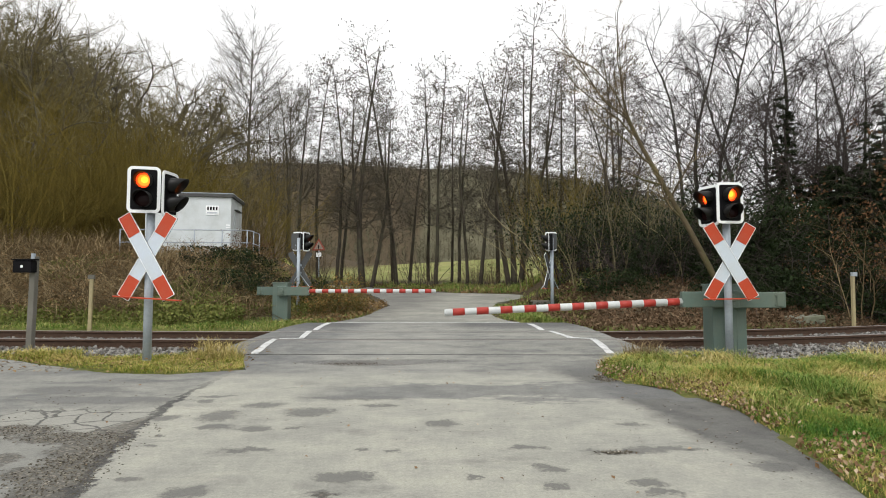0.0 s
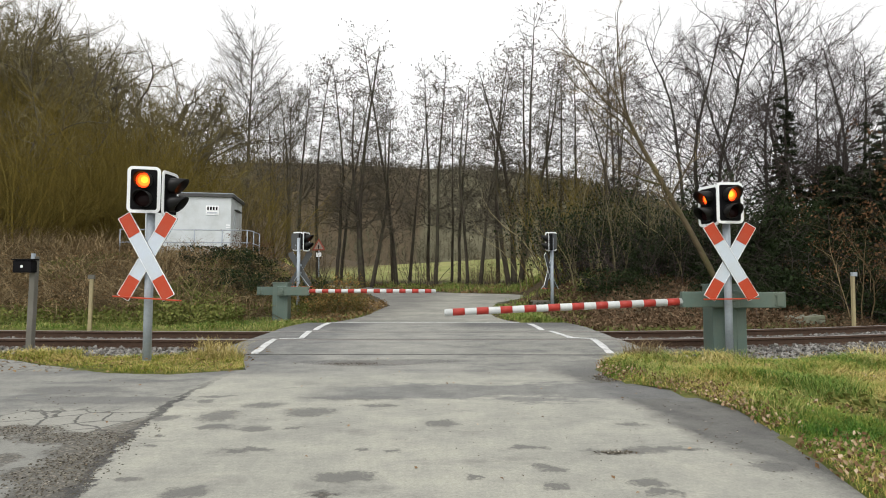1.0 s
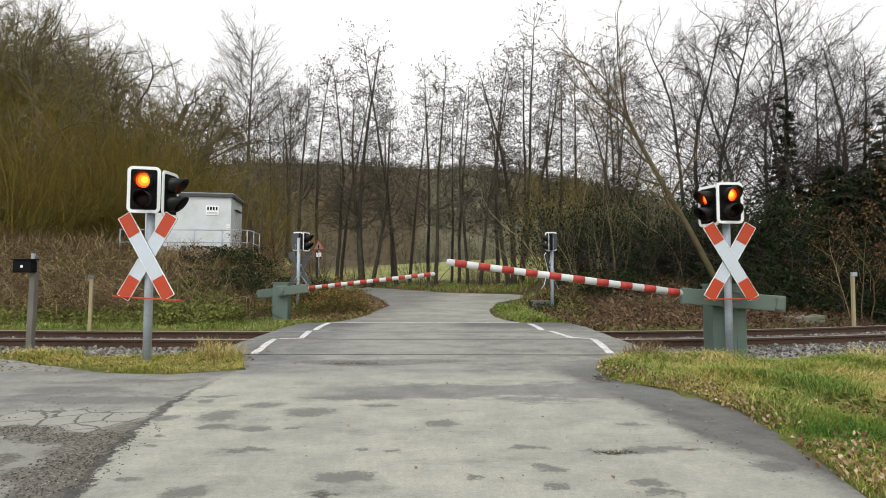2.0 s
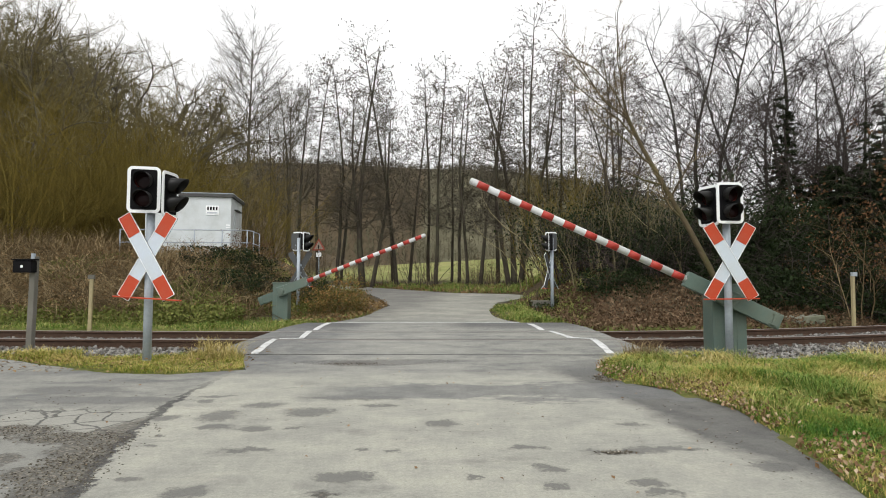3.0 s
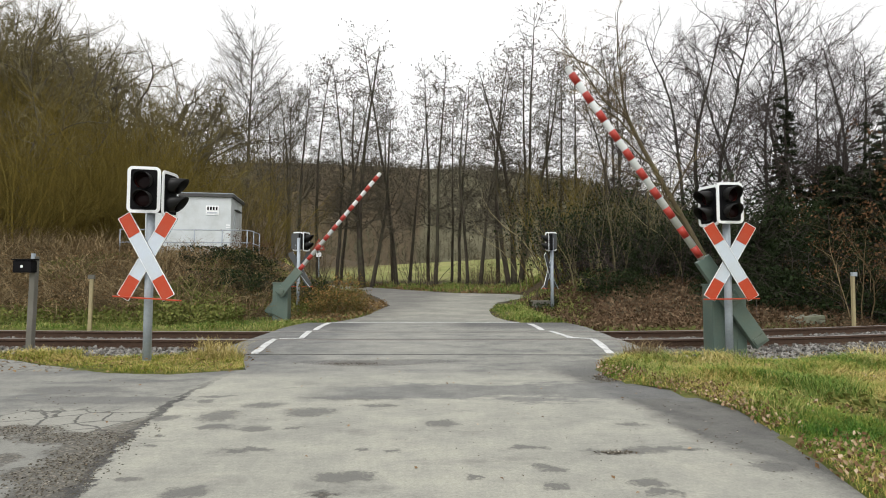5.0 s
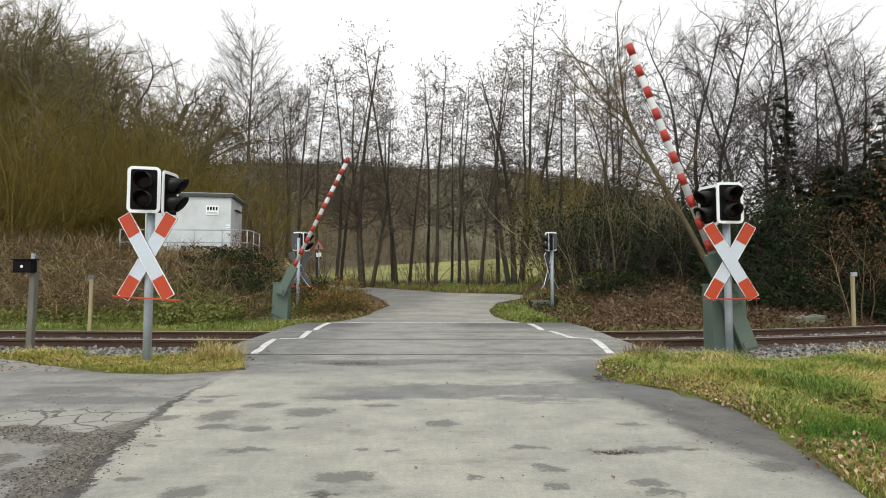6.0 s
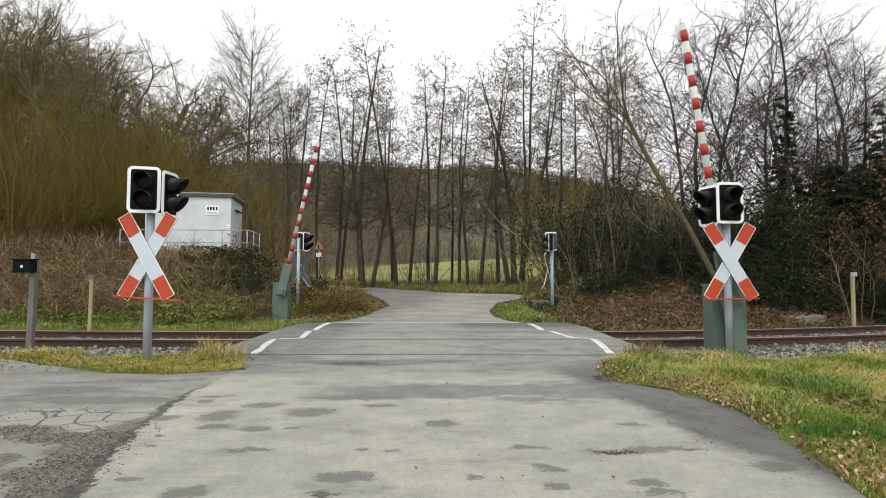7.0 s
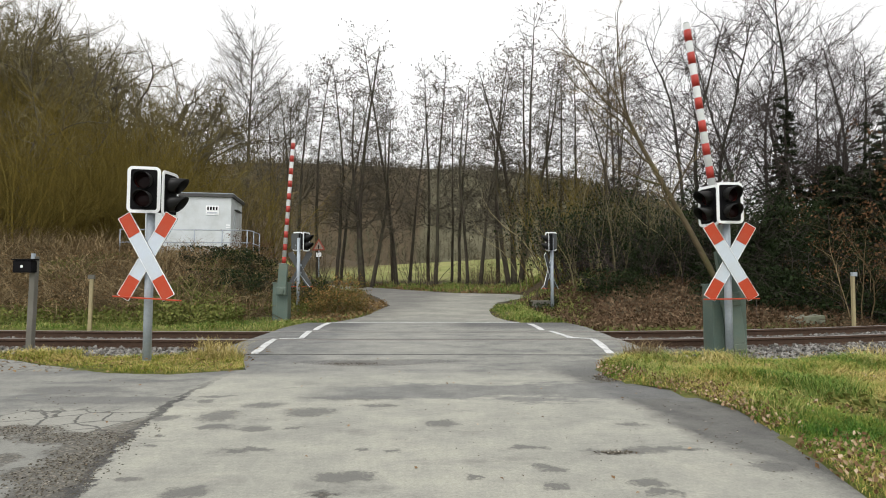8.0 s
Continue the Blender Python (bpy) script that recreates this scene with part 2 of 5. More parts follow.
# places where the surface has broken up: x, y, half length, half width
BROKEN = [(-2.36, 3.74, 0.34, 0.13), (-2.85, 3.92, 0.34, 0.14), (-2.12, 3.52, 0.16, 0.26), (-2.05, 3.05, 0.22, 0.12), (-2.42, 3.22, 0.10, 0.16), (-1.06, 7.05, 0.34, 0.17), (0.98, 3.42, 0.10, 0.045),
          (-0.53, 2.74, 0.05, 0.035), (1.63, 5.98, 0.10, 0.20)]


def asphalt_material():
    """Old pale asphalt with ragged dark patches, a cracked side road, bare gravel along the seam and dark edges."""
    m, nt, bs, co = start("old asphalt")
    sep = nt.nodes.new("ShaderNodeSeparateXYZ")
    nt.links.new(co, sep.inputs[0])
    X, Y = sep.outputs["X"], sep.outputs["Y"]

    def add(a, b):
        return maths(nt, "ADD", a, b)

    def sub(a, b):
        return maths(nt, "SUBTRACT", a, b)

    def mul(a, b, clamp=False):
        return maths(nt, "MULTIPLY", a, b, clamp)

    def step(value, edge, slope):
        """0 below the edge, 1 above it."""
        return mul(sub(value, edge), slope, True)

    broad, mid, grit = noise_node(nt, 0.55, 5, 0.6, co), noise_node(nt, 3.2, 7, 0.68, co), noise_node(nt, 70, 5, 0.8, co)
    speck = noise_node(nt, 26, 6, 0.75, co)
    stretch = nt.nodes.new("ShaderNodeMapping")
    stretch.inputs["Scale"].default_value = (0.5, 1.0, 1.0)
    nt.links.new(co, stretch.inputs["Vector"])
    streak = noise_node(nt, 2.4, 10, 0.7, stretch.outputs["Vector"])
    # a warped plan, so that the outlines of patches are ragged
    rag = noise_node(nt, 7.0, 9, 0.72, co)
    rsep = nt.nodes.new("ShaderNodeSeparateColor")
    nt.links.new(rag.outputs["Color"], rsep.inputs[0])
    WX = add(X, mul(sub(rsep.outputs[0], 0.5), 0.34))
    WY = add(Y, mul(sub(rsep.outputs[1], 0.5), 0.30))

    fray = add(1.1, mul(sub(speck.outputs["Fac"], 0.5), 2.2))

    def patches(rows, slope):
        total = None
        for x, y, a, b in rows:
            dx, dy = maths(nt, "DIVIDE", sub(WX, x), a), maths(nt, "DIVIDE", sub(WY, y), b)
            k = mul(sub(fray, maths(nt, "SQRT", add(mul(dx, dx), mul(dy, dy)))), slope, True)
            total = k if total is None else maths(nt, "MAXIMUM", total, k)
        return total

    base = ramp_node(nt, [(0.32, (0.215, 0.215, 0.192)), (0.5, (0.312, 0.310, 0.266)), (0.66, (0.405, 0.398, 0.330))])
    nt.links.new(mixer(nt, broad.outputs["Fac"], mid.outputs["Fac"], 0.5), base.inputs["Fac"])
    c = base.outputs["Color"]
    # small worn blotches and pale rubbed places
    c = mixer(nt, c, (0.135, 0.133, 0.124), mul(step(streak.outputs["Fac"], 0.55, 10.0), 0.45))
    c = mixer(nt, c, (0.42, 0.405, 0.335), mul(step(sub(1.0, streak.outputs["Fac"]), 0.57, 9.0), 0.4))
    # sparse specks, dark and pale
    c = mixer(nt, c, (0.09, 0.088, 0.08), mul(step(speck.outputs["Fac"], 0.63, 14.0), 0.55))
    c = mixer(nt, c, (0.50, 0.49, 0.43), mul(step(sub(1.0, speck.outputs["Fac"]), 0.64, 14.0), 0.5))
    # patches
    total = patches(STAINS, 2.3)
    c = mixer(nt, c, (0.105, 0.104, 0.096), mul(total, add(0.42, mul(mixer(nt, speck.outputs["Fac"], mid.outputs["Fac"], 0.5), 0.7))))
    # the seam between lane and side road, bent towards the crossing
    yy = maths(nt, "MAXIMUM", maths(nt, "MINIMUM", Y, 6.6), 2.2)
    seam_x = add(add(-1.66, mul(sub(yy, 2.71), -0.269)), mul(mul(sub(yy, 2.71), sub(yy, 4.27)), 0.052))
    left = sub(seam_x, WX)
    side = mul(left, 9.0, True)
    dark = ramp_node(nt, [(0.3, (0.085, 0.088, 0.088)), (0.7, (0.185, 0.187, 0.180))])
    nt.links.new(mid.outputs["Fac"], dark.inputs["Fac"])
    c = mixer(nt, c, dark.outputs["Color"], mul(side, 0.50))
    worn = noise_node(nt, 1.5, 9, 0.7, stretch.outputs["Vector"])
    c = mixer(nt, c, (0.105, 0.108, 0.106), mul(mul(mul(step(worn.outputs["Fac"], 0.50, 9.0), side), step(Y, 3.9, 1.2)), 0.85))
    # the dark edge beside the verge
    lean_x = add(WX, mul(sub(Y, 4.0), 0.16))
    right = mul(step(add(lean_x, mul(sub(broad.outputs["Fac"], 0.5), 0.9)), 1.47, 4.5), mul(sub(7.2, Y), 1.5, True))
    c = mixer(nt, c, (0.068, 0.067, 0.065), mul(right, add(0.40, mul(mid.outputs["Fac"], 0.85)), True))
    # a dark band of newer asphalt before the crossing, and streaks towards it
    band = mul(sub(1.25, maths(nt, "DIVIDE", maths(nt, "ABSOLUTE", sub(add(WY, mul(sub(streak.outputs["Fac"], 0.5), 1.6)), 5.32)), 0.34)), 3.0, True)
    band = mul(band, step(WX, -1.3, 2.0))
    c = mixer(nt, c, dark.outputs["Color"], mul(band, 0.75))
    zone = mul(step(Y, 5.9, 1.4), mul(sub(15.2, Y), 1.2, True))
    c = mixer(nt, c, dark.outputs["Color"], mul(zone, add(add(0.48, mul(mul(sub(-1.1, WX), 1.5, True), 0.25)), mul(step(streak.outputs["Fac"], 0.47, 7.0), 0.40))))
    # the crossing's far edge is darker, but for the rubbed wheel track
    track = mul(sub(1.3, maths(nt, "ABSOLUTE", add(X, 0.75))), 1.6, True)
    far_edge = mul(step(Y, 11.3, 1.0), mul(sub(14.1, Y), 9.0, True))
    c = mixer(nt, c, (0.085, 0.086, 0.084), mul(mul(far_edge, sub(1.0, mul(track, 0.8))), 0.8))
    c = mixer(nt, c, (0.33, 0.325, 0.29), mul(mul(zone, track), 0.25))
    c = mixer(nt, c, (0.135, 0.132, 0.120), mul(step(Y, 14.2, 2.0), add(add(0.18, mul(step(worn.outputs["Fac"], 0.44, 6.0), 0.4)), mul(step(add(mul(sub(-0.2, X), 0.5), mul(sub(Y, 19.0), 0.12)), 0.0, 1.2), 0.55))))
    # the seam itself: a crack that widens to a strip of bare gravel
    c = mixer(nt, c, (0.060, 0.060, 0.056), mul(mul(sub(1.0, mul(maths(nt, "ABSOLUTE", sub(left, 0.02)), 22.0)), 2.0, True), mul(sub(6.35, Y), 0.75, True)))
    wide = maths(nt, "MINIMUM", mul(sub(4.45, Y), 0.55, True), 0.36)
    wedge = mul(mul(sub(wide, left), 12.0, True), mul(left, 14.0, True))
    bare = maths(nt, "MAXIMUM", wedge, patches(BROKEN, 3.5))
    # a net of cracks in the side road, the plates between them pale
    vor = nt.nodes.new("ShaderNodeTexVoronoi")
    vor.feature = "DISTANCE_TO_EDGE"
    vor.inputs["Scale"].default_value = 4.2
    nt.links.new(mixer(nt, co, noise_node(nt, 5.0, 5, 0.6, co).outputs["Color"], 0.10), vor.inputs["Vector"])
    net = mul(sub(1.0, mul(maths(nt, "ABSOLUTE", sub(WY, 4.18)), 2.1)), 3.0, True)
    net = mul(mul(net, side), mul(add(WX, 3.4), 4.0, True))
    far_net = mul(mul(step(WY, 6.3, 4.0), mul(sub(-4.0, WX), 3.0, True)), 0.7)
    plates = maths(nt, "MAXIMUM", net, far_net)
    c = mixer(nt, c, (0.34, 0.335, 0.29), mul(plates, 0.55))
    crack = mul(mul(sub(1.0, mul(vor.outputs["Distance"], 26.0)), 1.8, True), plates)
    c = mixer(nt, c, (0.066, 0.065, 0.060), mul(crack, 0.85))
    # gravel
    pebble = nt.nodes.new("ShaderNodeTexVoronoi")
    pebble.inputs["Scale"].default_value = 42
    nt.links.new(co, pebble.inputs["Vector"])
    pb = ramp_node(nt, [(0.10, (0.23, 0.205, 0.155)), (0.32, (0.130, 0.115, 0.090)), (0.55, (0.055, 0.048, 0.038))])
    nt.links.new(pebble.outputs["Distance"], pb.inputs["Fac"])
    c = mixer(nt, c, pb.outputs["Color"], mul(bare, add(0.15, mul(speck.outputs["Fac"], 1.15)), True))
    # stones of the mix
    g = ramp_node(nt, [(0.36, (0.62, 0.62, 0.62)), (0.64, (1.30, 1.30, 1.30))])
    nt.links.new(mixer(nt, grit.outputs["Fac"], speck.outputs["Fac"], 0.4), g.inputs["Fac"])
    c = mixer(nt, c, g.outputs["Color"], 0.7, "MULTIPLY")
    # a shallow damp hollow
    wet = patches([(-0.85, 7.12, 0.80, 0.20), (-0.25, 7.22, 0.40, 0.14)], 3.0)
    c = mixer(nt, c, (0.10, 0.10, 0.10), mul(wet, 0.5))
    nt.links.new(c, bs.inputs["Base Color"])
    nt.links.new(sub(sub(0.88, mul(total, 0.15)), mul(wet, 0.6)), bs.inputs["Roughness"])
    h = sub(add(mul(grit.outputs["Fac"], 0.4), add(mid.outputs["Fac"], mul(speck.outputs["Fac"], 0.5))), add(mul(total, 0.5), add(crack, bare)))
    b = nt.nodes.new("ShaderNodeBump")
    b.inputs["Strength"].default_value, b.inputs["Distance"].default_value = 0.6, 0.02
    nt.links.new(mul(h, sub(1.0, wet)), b.inputs["Height"])
    nt.links.new(b.outputs["Normal"], bs.inputs["Normal"])
    return m


M["ground"], M["asphalt"] = ground_material(), asphalt_material()


# ---- mesh helpers ----
def part(name, bm, material, parent=None, label="", smooth=False):
    """Link a bmesh as one object under a thing or a part."""
    me = bpy.data.meshes.new(name)
    bm.normal_update()
    bm.to_mesh(me)
    bm.free()
    return mesh_part(name, me, material, parent, label, smooth)


def mesh_part(name, me, material, parent=None, label="", smooth=False):
    if material and not me.materials:
        me.materials.append(material)
    if smooth:
        me.polygons.foreach_set("use_smooth", [True] * len(me.polygons))
    ob = new(name, me)
    if parent:
        ob.parent = parent
    if label:
        tagged(ob, label)
    return ob


def thing(name, m, label, category, group="", kind=""):
    ob = new(name)
    ob.matrix_basis = m
    return tagged(ob, label, category, group, kind)


def raw(name, verts, faces, material, parent=None, label="", smooth=False):
    me = bpy.data.meshes.new(name)
    me.from_pydata(verts, [], faces)
    me.update()
    return mesh_part(name, me, material, parent, label, smooth)


def box(bm, cx, cy, cz, sx, sy, sz, bevel=0.0, m=None):
    mm = Matrix.Translation((cx, cy, cz)) @ Matrix.Diagonal((sx, sy, sz, 1))
    r = bmesh.ops.create_cube(bm, size=1, matrix=(m @ mm) if m else mm)
    if bevel:
        es = list({e for v in r["verts"] for e in v.link_edges})
        bmesh.ops.bevel(bm, geom=es, offset=bevel, segments=2, affect="EDGES", profile=0.6)
    return bm


def rod(bm, a, b, r1, r2=None, n=16):
    a, b = Vector(a), Vector(b)
    d = b - a
    m = Matrix.Translation((a + b) / 2) @ d.to_track_quat("Z", "Y").to_matrix().to_4x4()
    bmesh.ops.create_cone(bm, cap_ends=True, segments=n, radius1=r1, radius2=r1 if r2 is None else r2, depth=d.length, matrix=m)
    return bm


def outline(w, h, r, n=6):
    """A rounded rectangle in x and z."""
    pts = []
    for cx, cz, a0 in ((w / 2 - r, h / 2 - r, 0), (-w / 2 + r, h / 2 - r, 90), (-w / 2 + r, -h / 2 + r, 180), (w / 2 - r, -h / 2 + r, 270)):
        for i in range(n + 1):
            a = radians(a0 + 90 * i / n)
            pts.append((cx + r * math.cos(a), cz + r * math.sin(a)))
    return pts


def slab(bm, pts, y0, y1):
    """A closed plate of outline pts (x, z) from y0 to y1."""
    a = [bm.verts.new((x, y0, z)) for x, z in pts]
    b = [bm.verts.new((x, y1, z)) for x, z in pts]
    n = len(pts)
    for i in range(n):
        bm.faces.new((a[i], a[(i + 1) % n], b[(i + 1) % n], b[i]))
    bm.faces.new(a[::-1])
    bm.faces.new(b)
    bmesh.ops.recalc_face_normals(bm, faces=bm.faces)
    return bm


def ring_plate(bm, outer, inner, y0, y1):
    n = len(outer)
    loops = [[bm.verts.new((x, y, z)) for x, z in pts] for pts, y in ((outer, y0), (inner, y0), (inner, y1), (outer, y1))]
    for k in range(4):
        p, q = loops[k], loops[(k + 1) % 4]
        for i in range(n):
            bm.faces.new((p[i], p[(i + 1) % n], q[(i + 1) % n], q[i]))
    bmesh.ops.recalc_face_normals(bm, faces=bm.faces)
    return bm


def sm(a, b, v):
    t = min(1.0, max(0.0, (v - a) / (b - a)))
    return t * t * (3 - 2 * t)


# ---- lie of the land ----
def rise(y):
    return 0.05 * (min(y, 112) - 15) * sm(13.5, 18, y) if y > 13.5 else 0.0


def land(x, y):
    """Height of the ground."""
    z = rise(y)
    z += 1.55 * sm(12.9, 20.5, y) * sm(-3.6, -7.5, x + 0.55 * max(0, y - 24.5))
    z += 15.0 * sm(-9.5, -42, x) * sm(15, 52, y) * (1 - sm(75, 150, y))
    z += 0.055 * max(-25, min(40, x)) * sm(42, 100, y) * (1 - sm(110, 190, y))
    z += 0.95 * sm(13.6, 18.0, y) * sm(2.9, 5.2, x) * (1 - sm(24, 34, y))
    crest = 98.0 * (1 - sm(20, 330, x) * 0.62) * (1 + 0.05 * sm(0, -120, x))
    crest += 2.5 * noise.noise((x * 0.012, 2.0, 0))
    z += (crest - 5.0) * sm(190, 520, y)
    z += 0.05 * noise.noise((x * 0.6, y * 0.6, 0)) * sm(13, 15, y)
    # the bed of the railway and the road lie a little lower
    if 7.7 < y < 12.6 + max(0, x - 5) * 0.45:
        z -= 0.22 * sm(7.7, 8.4, y) * (1 - sm(12.0, 12.6, y - max(0, x - 5) * 0.45))
    if on_road(x, y):
        z -= 0.06
    elif y < 8.4:
        z += 0.035 * sm(0, 1, noise.noise((x * 0.9, y * 0.9, 3)) + 0.6)
    return z


# ---- the road's plan: near part with the side road, crossing, and the bend beyond ----
ROAD_NEAR = [(1.95, -30), (1.90, 2.7), (2.12, 3.6), (2.22, 4.5), (2.08, 5.3), (1.80, 5.7), (1.66, 6.1), (1.78, 6.8), (2.32, 7.72),
             (-2.60, 7.72), (-2.35, 7.0), (-2.20, 6.6), (-2.9, 6.26), (-3.55, 6.36), (-4.0, 6.58), (-4.9, 7.1), (-5.7, 7.5), (-8.0, 8.0), (-30, 8.2), (-30, -30)]
ROAD_MID = [(2.75, 7.72), (2.95, 14.1), (-3.25, 14.1), (-3.0, 7.72)]
ROAD_FAR = [(1.85, 14.1), (1.42, 16.0), (1.36, 17.6), (1.9, 20.5), (3.3, 22.8), (9.0, 23.0), (9.0, 25.4), (3.4, 24.5), (0.5, 25.2), (-2.2, 27.9),
            (-4.6, 30.4), (-12, 36.5), (-14, 34), (-6.2, 28.6), (-3.6, 26.0), (-2.4, 22.5), (-1.75, 19.2), (-2.1, 16.6), (-2.75, 14.1)]


def inside(x, y, poly):
    hit, n = False, len(poly)
    for i in range(n):
        (x1, y1), (x2, y2) = poly[i], poly[i - 1]
        if (y1 > y) != (y2 > y) and x < (x2 - x1) * (y - y1) / (y2 - y1) + x1:
            hit = not hit
    return hit


def on_road(x, y):
    return inside(x, y, ROAD_NEAR) or inside(x, y, ROAD_MID) or inside(x, y, ROAD_FAR)


def crown(y):
    """Height of the road's surface: it humps a little over the rails."""
    return 0.072 * sm(6.6, 9.0, y) * (1 - sm(11.6, 15.0, y)) + rise(y)


def spaced(lo, hi, first, grow):
    """Coordinates from lo to hi, fine round 0 and wider outwards."""
    out, v, d = [0.0], 0.0, first
    while v < hi:
        v += d
        d *= grow
        out.append(v)
    v, d = 0.0, first
    neg = []
    while v > lo:
        v -= d
        d *= grow
        neg.append(v)
    return neg[::-1] + out


def build_ground():
    xs = spaced(-1500, 1500, 0.28, 1.030)
    ys = [v + 10 for v in spaced(-300, 1800, 0.20, 1.027)]
    verts = [(x, y, land(x, y)) for y in ys for x in xs]
    w = len(xs)
    faces = [(j * w + i, j * w + i + 1, (j + 1) * w + i + 1, (j + 1) * w + i) for j in range(len(ys) - 1) for i in range(w - 1)]
    g = raw("ground", verts, faces, M["ground"], smooth=True)
    tagged(g, "valley floor with rough grass, leaf litter, a meadow and a wooded hill", "ground", kind="structure")


def build_road(name, poly, label, step, rough_edge=0.06):
    """A sheet with a ragged edge and thickness, that follows the road's crown."""
    pts = []
    n = len(poly)
    for i in range(n):
        a, b = Vector(poly[i]), Vector(poly[(i + 1) % n])
        k = max(1, int((b - a).length / 0.25)) if max(abs(a.x), abs(b.x), abs(a.y) * 0.5, abs(b.y) * 0.5) < 16 else 4
        for j in range(k):
            p = a.lerp(b, j / k)
            if rough_edge:
                p = p + Vector((noise.noise((p.x * 2, p.y * 2, 7)), noise.noise((p.x * 2, p.y * 2, 9)))) * rough_edge
            pts.append(p)
    bm = bmesh.new()
    bm.faces.new([bm.verts.new((p.x, p.y, 0)) for p in pts])
    lo, hi = min(p.y for p in pts), max(p.y for p in pts)
    y = max(lo, -2) + step
    while y < hi:
        bmesh.ops.bisect_plane(bm, geom=bm.verts[:] + bm.edges[:] + bm.faces[:], plane_co=(0, y, 0), plane_no=(0, 1, 0))
        y += step
    bmesh.ops.triangulate(bm, faces=bm.faces)
    border = [e for e in bm.edges if e.is_boundary]
    for v in bm.verts:
        v.co.z = crown(v.co.y)
    down = bmesh.ops.extrude_edge_only(bm, edges=border)
    for v in down["geom"]:
        if isinstance(v, bmesh.types.BMVert):
            v.co.z -= 0.12
    bmesh.ops.recalc_face_normals(bm, faces=bm.faces)
    ob = part(name, bm, M["asphalt"])
    return tagged(ob, label, "road", kind="structure")


build_ground()
build_road("road_near", ROAD_NEAR, "worn grey asphalt lane with dark patches and a cracked side road", 0.4)
build_road("road_crossing", ROAD_MID, "grey asphalt surface of the level crossing", 0.3, 0.03)
build_road("road_far", ROAD_FAR, "pale asphalt lane that bends away beyond the crossing", 0.6)
RNG = random.Random(4)


def strip(name, a, b, width, z, material, label, category="road marking", thick=0.004):
    """A flat painted or poured strip from a to b on the road."""
    bm = bmesh.new()
    a, b = Vector((*a, 0)), Vector((*b, 0))
    d = (b - a).normalized()
    s = Vector((-d.y, d.x, 0)) * width / 2
    k = max(2, int((b - a).length / 0.12))
    top = []
    for i in range(k + 1):
        p = a.lerp(b, i / k)
        wob = 1 + 0.35 * noise.noise((p.x * 5, p.y * 5, width * 50))
        top.append([bm.verts.new((q.x, q.y, crown(q.y) + z)) for q in (p + s * wob, p - s * wob)])
    for i in range(k):
        bm.faces.new((top[i][0], top[i][1], top[i + 1][1], top[i + 1][0]))
    ex = bmesh.ops.extrude_face_region(bm, geom=bm.faces[:])
    for v in ex["geom"]:
        if isinstance(v, bmesh.types.BMVert):
            v.co.z += thick
    bmesh.ops.recalc_face_normals(bm, faces=bm.faces)
    return tagged(part(name, bm, material), label, category, kind="structure")


for a, b, w in (((-2.47, 7.76), (-2.66, 9.40), 0.105), ((-2.66, 9.35), (-2.27, 9.5), 0.08), ((-2.27, 9.45), (-2.46, 10.9), 0.09), ((-2.40, 11.1), (-2.68, 13.9), 0.11),
                ((2.20, 7.80), (2.38, 9.40), 0.10), ((2.38, 9.42), (2.02, 9.62), 0.10), ((2.08, 9.6), (1.98, 10.9), 0.09), ((1.86, 11.1), (1.95, 13.3), 0.11)):
    strip("lane_line", a, b, w, 0.003, M["line"], "worn white edge line painted on the crossing")
for y in (9.34, 10.68):
    strip("rail_groove", (-2.95, y), (2.75, y), 0.030, 0.003, M["groove"], "grey groove beside the rail in the crossing", "rail groove")
strip("road_joint", (-2.55, 7.72), (2.25, 7.66), 0.013, 0.003, M["joint"], "dark bitumen joint across the lane", "road joint")
strip("kerb_edge", (-2.65, 14.05), (1.8, 14.05), 0.20, 0.003, M["kerb"], "pale concrete edge across the lane", "road joint", 0.012)


# ---- the track ----
TRACK = [(-60, 13.1), (-20, 10.6), (-12, 9.86), (-8, 9.52), (-5, 9.33), (-2, 9.25), (1, 9.24), (3, 9.28), (5, 9.52), (8, 10.35), (12, 11.9), (20, 15.8), (60, 38)]


def track_y(x, off=0.0):
    for (x0, y0), (x1, y1) in zip(TRACK, TRACK[1:]):
        if x0 <= x <= x1:
            return y0 + (y1 - y0) * (x - x0) / (x1 - x0) + off
    return TRACK[-1][1] + off


def smooth_track(x):
    return sum(track_y(min(59, max(-59, x + d))) for d in (-2, -1, 0, 1, 2)) / 5


def build_rail(off, label):
    """Vignoles rail: foot, web and head, swept along the track."""
    prof = [(-0.065, 0), (0.065, 0), (0.065, 0.012), (0.012, 0.03), (0.012, 0.105), (0.034, 0.118), (0.034, 0.148), (0.026, 0.154), (-0.026, 0.154), (-0.034, 0.148),
            (-0.034, 0.118), (-0.012, 0.105), (-0.012, 0.03), (-0.065, 0.012)]
    verts, faces, heads = [], [], []
    xs = [-58 + i * 0.8 for i in range(146)]
    n = len(prof)
    for x in xs:
        y = smooth_track(x) + off
        for py, pz in prof:
            verts.append((x, y + py, pz - 0.078))
    for i in range(len(xs) - 1):
        for j in range(n):
            k = (j + 1) % n
            faces.append((i * n + j, (i + 1) * n + j, (i + 1) * n + k, i * n + k))
            heads.append(j in (6, 7, 8))
    ob = raw("rail", verts, faces, M["rust"])
    ob.data.materials.append(M["railtop"])
    ob.data.polygons.foreach_set("material_index", [1 if h else 0 for h in heads])
    return tagged(ob, label, "rail", "rails of the track", "structure")


build_rail(0.0, "rusty brown steel rail with a worn shiny head")
build_rail(1.505, "rusty brown steel rail with a worn shiny head")


